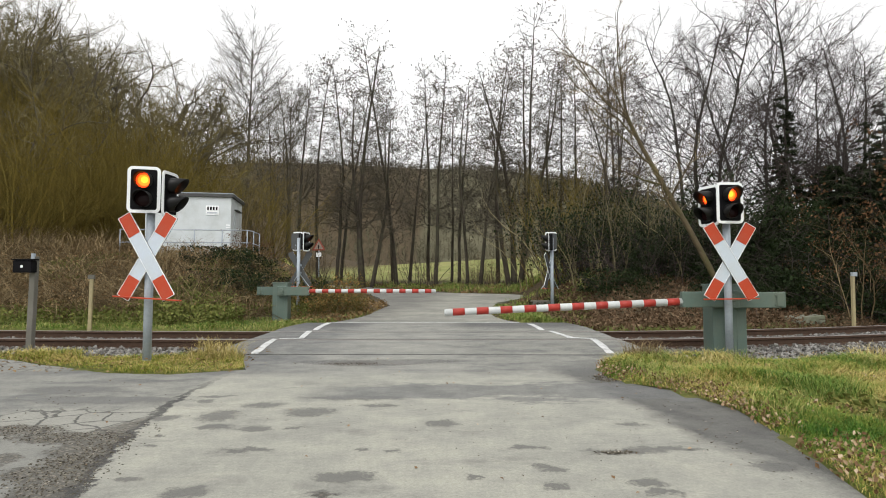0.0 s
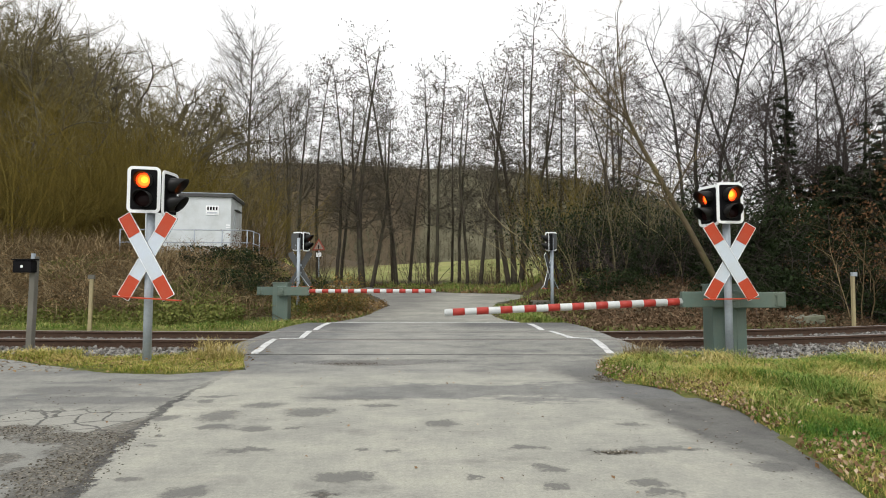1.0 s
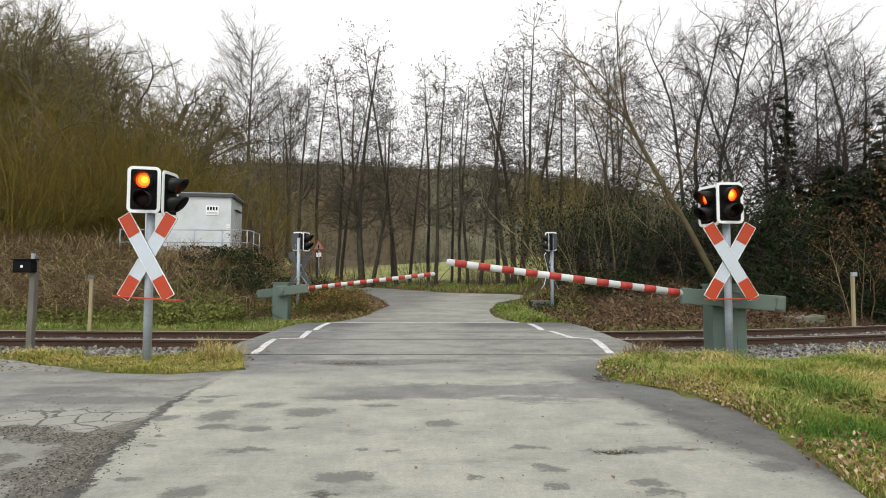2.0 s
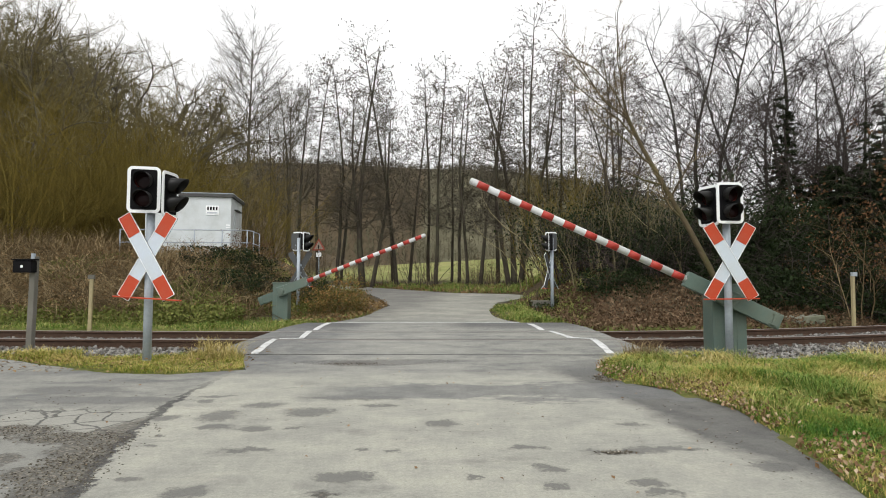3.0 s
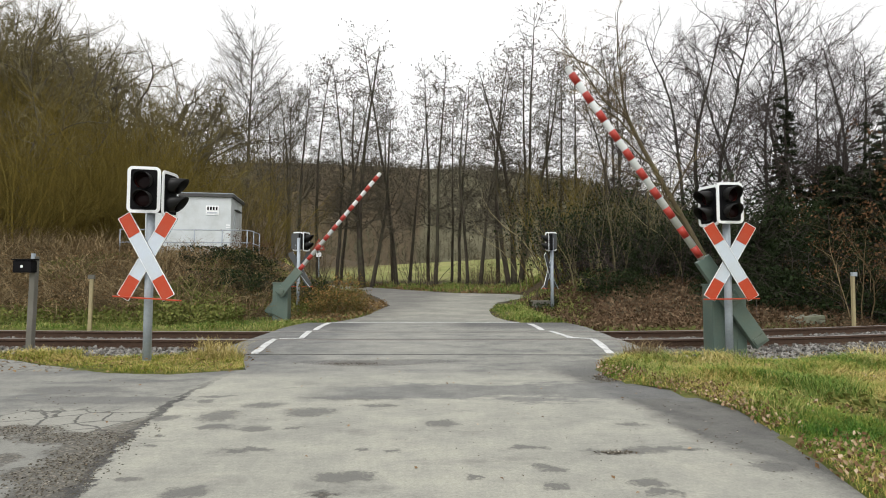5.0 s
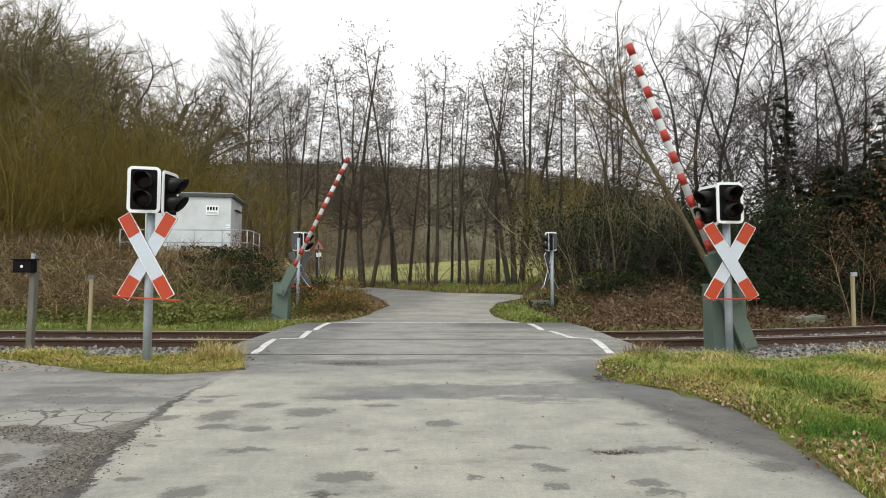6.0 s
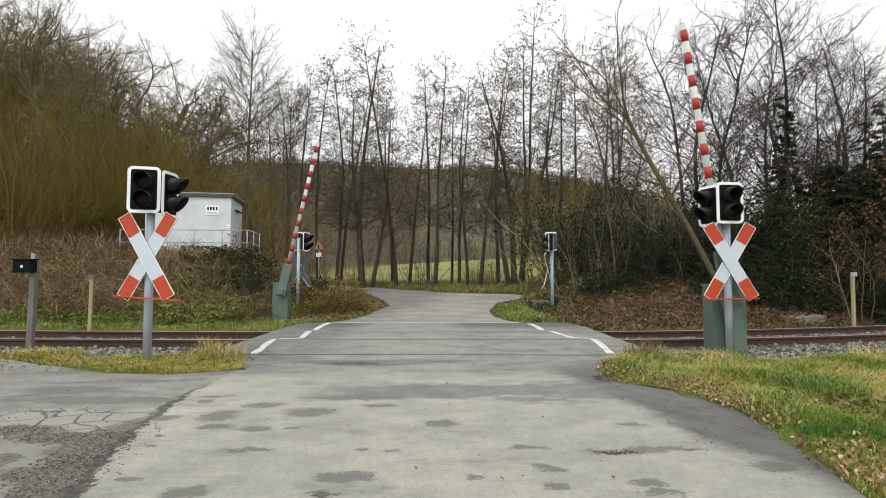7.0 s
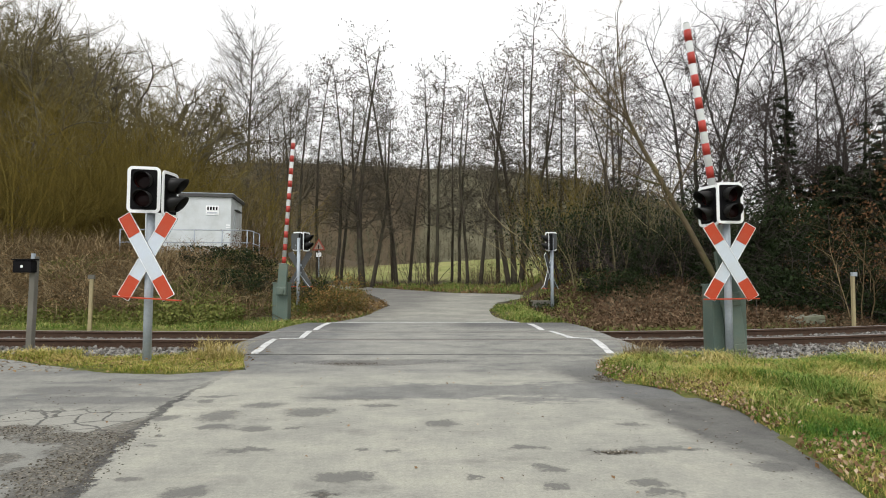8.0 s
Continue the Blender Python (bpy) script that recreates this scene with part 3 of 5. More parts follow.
def scatter_stones():
    """Ballast: angular stones in one heap along the track."""
    rng = np.random.default_rng(5)
    base = np.array([(1, 0, 0), (-1, 0, 0), (0, 1, 0), (0, -1, 0), (0, 0, 1), (0, 0, -1)], float)
    tri = np.array([(0, 2, 4), (2, 1, 4), (1, 3, 4), (3, 0, 4), (2, 0, 5), (1, 2, 5), (3, 1, 5), (0, 3, 5)])
    V, F, k = [], [], 0
    for i in range(28000):
        x = rng.uniform(-13, 15)
        y = smooth_track(x) + rng.uniform(-2.9 if x > 3 else -1.75, 2.35)
        off = y - smooth_track(x)
        if -3.1 < x < 2.8:
            continue
        if y < (7.25 if x > 3 else 7.45) or y > 12.4 + max(0, (x - 6) * 0.35):
            continue
        z = -0.075 - 0.075 * sm(0.45, 1.6, -off) - 0.10 * sm(1.9, 2.4, off)
        if off < -1.2:
            z = max(z, land(x, y))
        s = rng.uniform(0.018, 0.042, 3)
        q = Euler(rng.uniform(0, 6.28, 3)).to_matrix()
        pts = (base * s * rng.uniform(0.8, 1.25, (6, 1))) @ np.array(q).T + (x, y, z + rng.uniform(-0.01, 0.025))
        V.append(pts)
        F.append(tri + k * 6)
        k += 1
    ob = raw("ballast", np.concatenate(V).tolist(), np.concatenate(F).tolist(), M["stone"])
    tagged(ob, "grey crushed stone ballast round the rails", "ballast", kind="stuff")


def build_bed():
    verts, faces = [], []
    xs = [-58 + i for i in range(117)]
    for x in xs:
        y = smooth_track(x)
        for o, z in ((-2.0, -0.26), (-1.6, -0.175), (-0.4, -0.10), (0.0, -0.10), (0.75, -0.10), (1.5, -0.10), (1.95, -0.10), (2.5, -0.24)):
            verts.append((x, y + o, z))
    for i in range(len(xs) - 1):
        for j in range(7):
            a = i * 8 + j
            faces.append((a, a + 8, a + 9, a + 1))
    tagged(raw("track_bed", verts, faces, surface("ballast bed", (0.10, 0.095, 0.09), (0.30, 0.29, 0.28), 18, 0.9, 0, 1.0, 34), smooth=True),
           "grey stone bed under the rails", "track bed", kind="structure")


build_bed()
scatter_stones()


def loose_gravel():
    """Broken bits of asphalt and gravel along the seam, in the potholes and on the dark edge, joined."""
    rng = np.random.default_rng(17)
    base = np.array([(1, 0, 0), (-1, 0, 0), (0, 1, 0), (0, -1, 0), (0, 0, 1), (0, 0, -1)], float)
    tri = np.array([(0, 2, 4), (2, 1, 4), (1, 3, 4), (3, 0, 4), (2, 0, 5), (1, 2, 5), (3, 1, 5), (0, 3, 5)])
    V, F, k = [], [], 0
    for x0, y0, a, b, n, size in ((-2.02, 3.3, 0.16, 0.50, 700, 0.0065), (-2.36, 3.74, 0.32, 0.12, 300, 0.0065), (-2.85, 3.92, 0.32, 0.13, 220, 0.0065), (-1.85, 2.9, 0.16, 0.3, 300, 0.006), (-1.06, 7.02, 0.30, 0.05, 90, 0.009),
                                  (0.99, 3.42, 0.10, 0.03, 90, 0.007), (1.63, 5.98, 0.10, 0.2, 110, 0.012), (0.2, 4.2, 1.2, 1.0, 90, 0.005), (1.75, 4.0, 0.3, 0.9, 90, 0.006), (-3.2, 4.3, 0.8, 0.9, 120, 0.007)):
        for i in range(n):
            x, y = x0 + rng.normal(0, a * 0.6), y0 + rng.normal(0, b * 0.6)
            if not on_road(x, y):
                continue
            s = size * rng.uniform(0.45, 1.35, 3) * (1, 1, 0.6)
            q = Euler((0, 0, rng.uniform(0, 6.28))).to_matrix()
            V.append((base * s * rng.uniform(0.8, 1.25, (6, 1))) @ np.array(q).T + (x, y, crown(y) + size * 0.3))
            F.append(tri + k * 6)
            k += 1
    tagged(raw("loose_gravel", np.concatenate(V).tolist(), np.concatenate(F).tolist(), M["grit"]), "loose gravel and broken asphalt bits on the lane", "gravel", kind="stuff")


loose_gravel()


# ---- light signals with crosses ----
CACHE = {}


def shared(key, make):
    if key not in CACHE:
        me = bpy.data.meshes.new(key)
        bm = make(bmesh.new())
        bm.normal_update()
        bm.to_mesh(me)
        bm.free()
        CACHE[key] = me
    return CACHE[key]


def visor_mesh(bm):
    """A hooded tube, longer above than below, with a wall."""
    n, r, t = 28, 0.098, 0.004
    rings = []
    for rad, end in ((r, 0), (r, 1), (r - t, 1), (r - t, 0)):
        ring = []
        for i in range(n):
            a = 2 * math.pi * i / n
            length = 0.145 + 0.075 * math.sin(a)
            tilt = -0.012 if end else 0.0
            ring.append(bm.verts.new((rad * math.cos(a) * (1 - 0.04 * end), -length * end, rad * math.sin(a) * (1 - 0.04 * end) + tilt)))
        rings.append(ring)
    for k in range(3):
        for i in range(n):
            j = (i + 1) % n
            bm.faces.new((rings[k][i], rings[k][j], rings[k + 1][j], rings[k + 1][i]))
    bmesh.ops.recalc_face_normals(bm, faces=bm.faces)
    return bm


def dome(r, depth):
    def make(bm):
        bmesh.ops.create_uvsphere(bm, u_segments=24, v_segments=12, radius=1, matrix=Matrix.Diagonal((r, depth, r, 1)))
        return bm
    return make


def head_housing(bm):
    slab(bm, outline(0.28, 0.46, 0.03), -0.012, 0.10)
    slab(bm, outline(0.335, 0.53, 0.05), -0.008, 0.0)
    return bm


OFF_DISCS = []


def signal_head(post, m, side):
    """Two lamps one above the other, black, with a white rim; an added dark disc slides over the upper lamp in place of
    switching it off.
    """
    head = mesh_part("signal_head", shared("housing", head_housing), M["black"], post, "black signal head with a white rim")
    head.matrix_basis = m
    mesh_part("rim", shared("rim", lambda bm: ring_plate(bm, outline(0.364, 0.557, 0.062), outline(0.292, 0.486, 0.03), -0.014, 0.002)), M["rim"], head, "white reflective rim")
    mesh_part("back_cover", shared("back_cover", lambda bm: slab(bm, outline(0.27, 0.45, 0.03), 0.102, 0.112)), M["back"], head, "dull grey back cover")
    for z, low in ((0.112, False), (-0.112, True)):
        v = mesh_part("visor", shared("visor", visor_mesh), M["visor"], head, smooth=True)
        v.location = (0, -0.012, z)
        if low:
            lens = mesh_part("lens", shared("lens_low", dome(0.094, 0.012)), M["lens"], head, "dark lens", True)
            lens.location = (0, -0.048, z)
        else:
            ring = mesh_part("lens_ring", shared("lens_ring", dome(0.090, 0.006)), M["bulb_edge"], head, "red glass edge of the lamp", True)
            ring.location = (0, -0.014, z)
            lens = mesh_part("lens", shared("lens_lit", dome(0.072, 0.006)), M["bulb"], head, "glowing orange-red lamp", True)
            lens.location = (0, -0.016, z)
            core = mesh_part("lamp_core", shared("lamp_core", dome(0.046, 0.005)), M["bulb_core"], head, "yellow-orange centre of the lamp", True)
            core.location = (0.004, -0.0185, z + 0.004)
    # added disc, no part of a real head: hides the glow when the lamp switches off
    sh = mesh_part("shutter", shared("shutter", dome(0.0935, 0.003)), M["lens"], head, "added dark disc that hides the lit lamp", True)
    sh.location = (0, -0.027, -0.112)
    OFF_DISCS.append(sh)
    return head


def blade_mesh(length, width):
    def make(bm):
        slab(bm, outline(width, length, 0.006, 2), -0.004, 0.004)
        return bm
    return make


def signal_post(m, label, heads, height, cross_z, cross_turn, backside=False, cross_x=-0.02, bar_x=0.0, bar_tilt=0.0, bar_length=0.80):
    """Pole, cross of two blades with red ends, guard bar, and signal heads."""
    post = thing("signal_post", m, label, "railway signal", "light signals at the crossing")
    bm = bmesh.new()
    rod(bm, (0, 0, -0.15), (0, 0, height), 0.050, 0.049, 20)
    rod(bm, (0, 0, height), (0, 0, height + 0.012), 0.054, 0.046, 20)
    part("pole", bm, M["galv"], post, "galvanised steel pole", True)
    for z in (cross_z + 0.12, cross_z - 0.10):
        bm = bmesh.new()
        box(bm, 0, -0.055, z, 0.14, 0.03, 0.05, 0.004)
        part("clamp", bm, M["galv"], post)
    for k, lean in enumerate((-30.5, 30.5)):
        off = -0.085 - 0.02 * (k == 0)
        mm = pose(0, 0, 0, 0, 0, cross_turn) @ pose(cross_x, off, cross_z, 0, lean, 0)
        b = mesh_part("blade", shared("blade", blade_mesh(1.14, 0.160)), M["white"], post, "white enamel blade with red ends")
        b.matrix_basis = mm
        mesh_part("blade_edge", shared("blade_edge", lambda bm: ring_plate(bm, outline(0.165, 1.145, 0.008, 2), outline(0.156, 1.136, 0.006, 2), -0.009, 0.006)), M["rim"], b, "pale edge strip")
        mesh_part("blade_back", shared("blade_back", lambda bm: slab(bm, outline(0.170, 1.150, 0.006, 2), 0.0065, 0.0105)), M["back"], b, "bare grey back of the blade")
        for z in (0.432, -0.432):
            e = mesh_part("red_end", shared("red_end", lambda bm: slab(bm, outline(0.153, 0.27, 0.003, 2), -0.0075, -0.003)), M["red"], b, "faded red end")
            e.location = (0, 0, z)
    bm = bmesh.new()
    box(bm, 0, 0, 0, bar_length, 0.05, 0.016, 0.003)
    bar = part("guard_bar", bm, M["red"], post, "faded red guard bar")
    bar.matrix_basis = pose(0, 0, 0, 0, 0, cross_turn) @ pose(bar_x, -0.11, cross_z - 0.50, 0, bar_tilt, 0)
    if backside:
        for s in (-1, 1):
            bm = bmesh.new()
            rod(bm, (0, -0.03, cross_z - 0.1), (0.3 * s, -0.12, cross_z - 0.52), 0.012, None, 8)
            part("strut", bm, M["galv"], post, "thin steel strut")
    for mm, side in heads:
        signal_head(post, mm, side)
    for mm, side in heads:
        p = mm @ Vector((0, 0.10, 0))
        for dz in (-0.20, -0.12):
            bm = bmesh.new()
            rod(bm, (0, 0, p.z + dz), (p.x, p.y, p.z + dz), 0.016, None, 8)
            part("bracket", bm, M["galv"], post)
    return post


signal_post(pose(-3.55, 7.11, 0), "galvanised signal post with red and white cross, on the verge",
            [(pose(-0.020, -0.14, 2.075, 0, 0, 15), 0), (pose(0.176, 0.098, 2.05, 0, 0, 86), 1)], 2.00, 1.28, -4, cross_x=0.02, bar_x=0.045, bar_tilt=3.6, bar_length=0.83)
signal_post(pose(3.86, 7.98, 0.0), "galvanised signal post with a red and white cross beside the barrier",
            [(pose(-0.015, -0.14, 2.035, 0, 0, 3), 0), (pose(-0.195, 0.075, 2.02, 0, 0, -70), 1)], 1.96, 1.25, 0, cross_x=-0.005, bar_x=-0.01, bar_tilt=-0.8, bar_length=0.73)
signal_post(pose(-4.19, 17.05, 0.05, 0, 0, 168), "galvanised signal post seen from its back among brambles",
            [(pose(0.10, -0.12, 2.12, 0, 0, -14), 0), (pose(-0.20, -0.06, 2.10, 0, 0, -95), 1)], 2.20, 1.30, 10, True)
signal_post(pose(3.17, 17.1, 0.05, 0, 0, 205), "galvanised signal post with its cross turned away",
            [(pose(-0.06, -0.12, 2.12, 0, 0, -12), 0), (pose(0.14, 0.06, 2.08, 0, 0, 56), 1)], 2.20, 1.25, 30, True)


# ---- barriers ----
MOVERS = {}


def barrier(m, label, key, flip, cabinet_x, arm_back, reach, width=0.47):
    """A drive cabinet, a balance beam on a pivot and a striped boom. flip 1: boom towards -x; -1: towards +x."""
    base = thing("barrier", m, label, "railway barrier", "barriers of the crossing")
    bm = bmesh.new()
    box(bm, cabinet_x, 0.16, 0.39, width, 0.32, 1.06, 0.012)
    part("cabinet", bm, M["green"], base, "grey-green steel drive cabinet")
    bm = bmesh.new()
    box(bm, cabinet_x, 0.16, 0.935, width + 0.03, 0.35, 0.03, 0.008)
    part("cabinet_lid", bm, M["green"], base)
    bm = bmesh.new()
    box(bm, cabinet_x - 0.09, -0.002, 0.30, 0.012, 0.008, 0.60, 0.002)
    box(bm, cabinet_x + 0.10, -0.002, 0.30, 0.012, 0.008, 0.60, 0.002)
    part("door_seam", bm, M["green"], base)
    pivot = (0, -0.09, 0.735)
    beam = bmesh.new()
    box(beam, -0.33 * flip, 0, 0, 0.70, 0.10, 0.215, 0.012)
    box(beam, 0.38 * flip, arm_back, -0.005, 0.72, 0.10, 0.215, 0.012)
    if arm_back:
        rod(beam, (0, 0, 0), (0, arm_back + 0.05, 0), 0.045, None, 14)
    box(beam, 0.0, 0, 0, 0.20, 0.13, 0.24, 0.02)
    beam = part("balance_beam", beam, M["green"], base, "grey-green balance beam")
    bm = bmesh.new()
    box(bm, 0.655 * flip, arm_back - 0.058, -0.005, 0.09, 0.022, 0.17, 0.006)
    rod(bm, (0.60 * flip, arm_back - 0.052, 0.06), (0.60 * flip, arm_back - 0.066, 0.06), 0.014, None, 10)
    rod(bm, (0.60 * flip, arm_back - 0.052, -0.07), (0.60 * flip, arm_back - 0.066, -0.07), 0.014, None, 10)
    part("counterweight_plate", bm, M["green"], beam)
    bm = bmesh.new()
    rod(bm, (0, -0.066, 0), (0, -0.095, 0), 0.075, 0.07, 20)
    rod(bm, (0, -0.095, 0), (0, -0.112, 0), 0.028, 0.026, 6)
    part("pivot_cap", bm, M["green"], beam, "round pivot cover")
    bm = bmesh.new()
    rod(bm, (-0.66 * flip, 0, 0), (-3.92 * flip * reach, 0, 0), 0.050, 0.047, 20)
    rod(bm, (-3.92 * flip * reach, 0, 0), (-3.945 * flip * reach, 0, 0), 0.047, 0.034, 20)
    boom = part("boom", bm, M["boom_white"], base, "white boom with red bands", True)
    w = 0.164 * reach
    x = 3.83 * reach
    while x > 0.8:
        bm = bmesh.new()
        rod(bm, (-x * flip, 0, 0), (-(x - w) * flip, 0, 0), 0.0508, None, 20)
        part("red_band", bm, M["boom_red"], boom, "", True)
        x -= 2 * w
    for ob in (beam, boom):
        ob.location = pivot
    MOVERS[key] = (beam, boom, pivot, flip)
    return base


barrier(pose(3.96, 8.22, 0.0), "grey-green barrier with striped red and white boom beside the cross", "near", 1, 0.03, 0.0, 1.0)
barrier(pose(-3.98, 14.62, 0.02), "grey-green barrier with striped red and white boom on the far verge", "far", -1, -0.06, 0.46, 0.965, 0.38)


# ---- trees and shrubs ----
class Tubes:
    """Tapered tubes gathered into one mesh."""

    def __init__(self):
        self.v, self.f = [], []

    def add(self, path, radii, n):
        start_i = len(self.v)
        last = len(path) - 1
        for i, p in enumerate(path):
            d = (path[min(i + 1, last)] - path[max(i - 1, 0)])
            d.normalize()
            u = d.cross(Vector((0.31, 0.22, 0.92)))
            if u.length < 1e-4:
                u = Vector((1, 0, 0))
            u.normalize()
            w = d.cross(u)
            r = radii[i]
            for k in range(n):
                a = 2 * math.pi * k / n
                q = p + u * (r * math.cos(a)) + w * (r * math.sin(a))
                self.v.append((q.x, q.y, q.z))
        for i in range(last):
            for k in range(n):
                a, b = start_i + i * n + k, start_i + i * n + (k + 1) % n
                self.f.append((a, b, b + n, a + n))

    def blob(self, p, r):
        s = len(self.v)
        for d in ((r, 0, 0), (-r, 0, 0), (0, r, 0), (0, -r, 0), (0, 0, r * 1.3), (0, 0, -r * 1.3)):
            self.v.append((p.x + d[0], p.y + d[1], p.z + d[2]))
        for t in ((0, 2, 4), (2, 1, 4), (1, 3, 4), (3, 0, 4), (2, 0, 5), (1, 2, 5), (3, 1, 5), (0, 3, 5)):
            self.f.append(tuple(s + k for k in t))


def limb(rng, p, d, length, r, segs, wander, up, tip=0.35):
    path, radii, dirs = [p.copy()], [r], [d.copy()]
    for i in range(segs):
        d = d + Vector((rng.gauss(0, wander), rng.gauss(0, wander), rng.gauss(0, wander) + up))
        d.normalize()
        p = p + d * (length / segs)
        path.append(p.copy())
        dirs.append(d.copy())
        radii.append(r * (1 - (1 - tip) * (i + 1) / segs))
    return path, radii, dirs


def along(path, radii, dirs, t):
    k = min(int(t * (len(path) - 1)), len(path) - 2)
    f = t * (len(path) - 1) - k
    return path[k].lerp(path[k + 1], f), radii[k] * (1 - f) + radii[k + 1] * f, dirs[k + 1]


def turned(rng, d, angle, around=None):
    side = d.orthogonal().normalized()
    side.rotate(Matrix.Rotation(rng.uniform(0, 6.283) if around is None else around, 3, d))
    out = d.copy()
    out.rotate(Matrix.Rotation(angle, 3, side))
    return out


def sprout(rng, spec, level, p, d, length, r, wood, fine, ends):
    s = spec[level]
    path, radii, dirs = limb(rng, p, d, length, r, s["segs"], s["wander"], s["up"], s.get("tip", 0.3))
    (wood if level <= spec[0].get("wood", 1) else fine).add(path, radii, s["sides"])
    if level + 1 >= len(spec):
        ends.append(path[-1])
        return
    nx = spec[level + 1]
    count = nx["n"] if isinstance(nx["n"], int) else rng.randint(*nx["n"])
    for i in range(count):
        t = nx["from"] + (1 - nx["from"]) * (i + rng.random()) / count
        t = min(t, 0.995)
        q, rr, dd = along(path, radii, dirs, t)
        ang = radians(rng.uniform(*nx["angle"]))
        nd = turned(rng, dd, ang)
        ln = length * rng.uniform(*nx["len"]) * (1 - nx.get("shrink", 0.5) * t)
        sprout(rng, spec, level + 1, q, nd, ln, min(rr * 0.75, max(nx["min"], rr * nx["rad"])), wood, fine, ends)


ALDER = [dict(segs=14, wander=0.032, up=0.03, sides=6, wood=0, tip=0.12),
         dict(n=60, **{"from": 0.26}, angle=(55, 92), len=(0.17, 0.31), shrink=0.62, segs=5, wander=0.14, up=0.06, sides=3, rad=0.26, min=0.014),
         dict(n=(8, 11), **{"from": 0.15}, angle=(30, 70), len=(0.30, 0.55), segs=3, wander=0.16, up=0.03, sides=3, rad=0.5, min=0.0105),
         dict(n=4, **{"from": 0.3}, angle=(30, 60), len=(0.32, 0.55), segs=1, wander=0.2, up=0.0, sides=3, rad=0.7, min=0.0085)]
OAK = [dict(segs=5, wander=0.10, up=0.05, sides=8, wood=1, tip=0.5),
       dict(n=9, **{"from": 0.35}, angle=(25, 65), len=(0.75, 1.15), shrink=0.15, segs=8, wander=0.22, up=0.06, sides=5, rad=0.40, min=0.04, tip=0.2),
       dict(n=(9, 12), **{"from": 0.2}, angle=(35, 70), len=(0.30, 0.55), segs=5, wander=0.26, up=0.04, sides=3, rad=0.42, min=0.026),
       dict(n=(6, 8), **{"from": 0.2}, angle=(30, 65), len=(0.35, 0.55), segs=3, wander=0.26, up=0.02, sides=3, rad=0.5, min=0.015),
       dict(n=6, **{"from": 0.15}, angle=(30, 65), len=(0.4, 0.7), segs=1, wander=0.3, up=0.0, sides=3, rad=0.6, min=0.011)]
ASH = [dict(segs=12, wander=0.006, up=0.06, sides=8, wood=1, tip=0.15),
       dict(n=50, **{"from": 0.30}, angle=(36, 54), len=(0.38, 0.52), shrink=0.52, segs=7, wander=0.07, up=0.035, sides=5, rad=0.30, min=0.036),
       dict(n=(14, 17), **{"from": 0.12}, angle=(25, 58), len=(0.30, 0.52), segs=4, wander=0.11, up=0.05, sides=3, rad=0.5, min=0.022),
       dict(n=6, **{"from": 0.2}, angle=(20, 50), len=(0.35, 0.6), segs=1, wander=0.1, up=0.04, sides=3, rad=0.6, min=0.016)]
LIME = [dict(segs=10, wander=0.07, up=0.05, sides=8, wood=1, tip=0.16),
        dict(n=32, **{"from": 0.14}, angle=(40, 78), len=(0.36, 0.56), shrink=0.50, segs=8, wander=0.14, up=0.05, sides=5, rad=0.36, min=0.022),
        dict(n=(10, 12), **{"from": 0.12}, angle=(30, 66), len=(0.30, 0.54), segs=4, wander=0.16, up=0.035, sides=3, rad=0.42, min=0.012),
        dict(n=(5, 7), **{"from": 0.15}, angle=(25, 60), len=(0.35, 0.55), segs=2, wander=0.16, up=0.03, sides=3, rad=0.55, min=0.009),
        dict(n=3, **{"from": 0.2}, angle=(25, 60), len=(0.45, 0.7), segs=1, wander=0.15, up=0.0, sides=3, rad=0.7, min=0.007)]


def tree_thing(name, seed, spec, height, radius, bark, twig, label, stems=1, cones=0, lean=(0, 0), spread=0.0):
    """A tree with its foot at the origin: trunk with limbs, and a crown of twigs."""
    rng = random.Random(seed)
    wood, fine, ends = Tubes(), Tubes(), []
    for s in range(stems):
        a = 6.283 * s / stems + rng.random()
        d = Vector((lean[0] + spread * math.cos(a), lean[1] + spread * math.sin(a), 1)).normalized()
        hh = height * (1 if s == 0 else rng.uniform(0.7, 0.95))
        foot = Vector((0.25 * math.cos(a), 0.25 * math.sin(a), -0.25)) if stems > 1 else Vector((0, 0, -0.25))
        sprout(rng, spec, 0, foot, d, hh, radius * (1 if s == 0 else 0.8), wood, fine, ends)
    if cones:
        for p in ends:
            if rng.random() < cones:
                fine.blob(p + Vector((0, 0, -0.03)), rng.uniform(0.020, 0.040))
    root = thing(name, Matrix(), label, "tree")
    raw("trunk", wood.v, wood.f, M[bark], root, "", True)
    raw("crown", fine.v, fine.f, M[twig], root, "bare twigs")
    return root


def plant(master, spots, rng, group, sink=0.05):
    """The master goes to the first spot, its copies to the rest: x, y, scale."""
    tagged(master, group=group)
    for i, (x, y, s) in enumerate(spots):
        m = Matrix.Translation((x, y, land(x, y) - sink)) @ Matrix.Rotation(rng.uniform(0, 6.283), 4, "Z") @ Matrix.Diagonal((s * rng.uniform(0.92, 1.08), s * rng.uniform(0.92, 1.08), s, 1))
        if i == 0:
            first = m
        else:
            copy_thing(master, m)
    master.matrix_basis = first


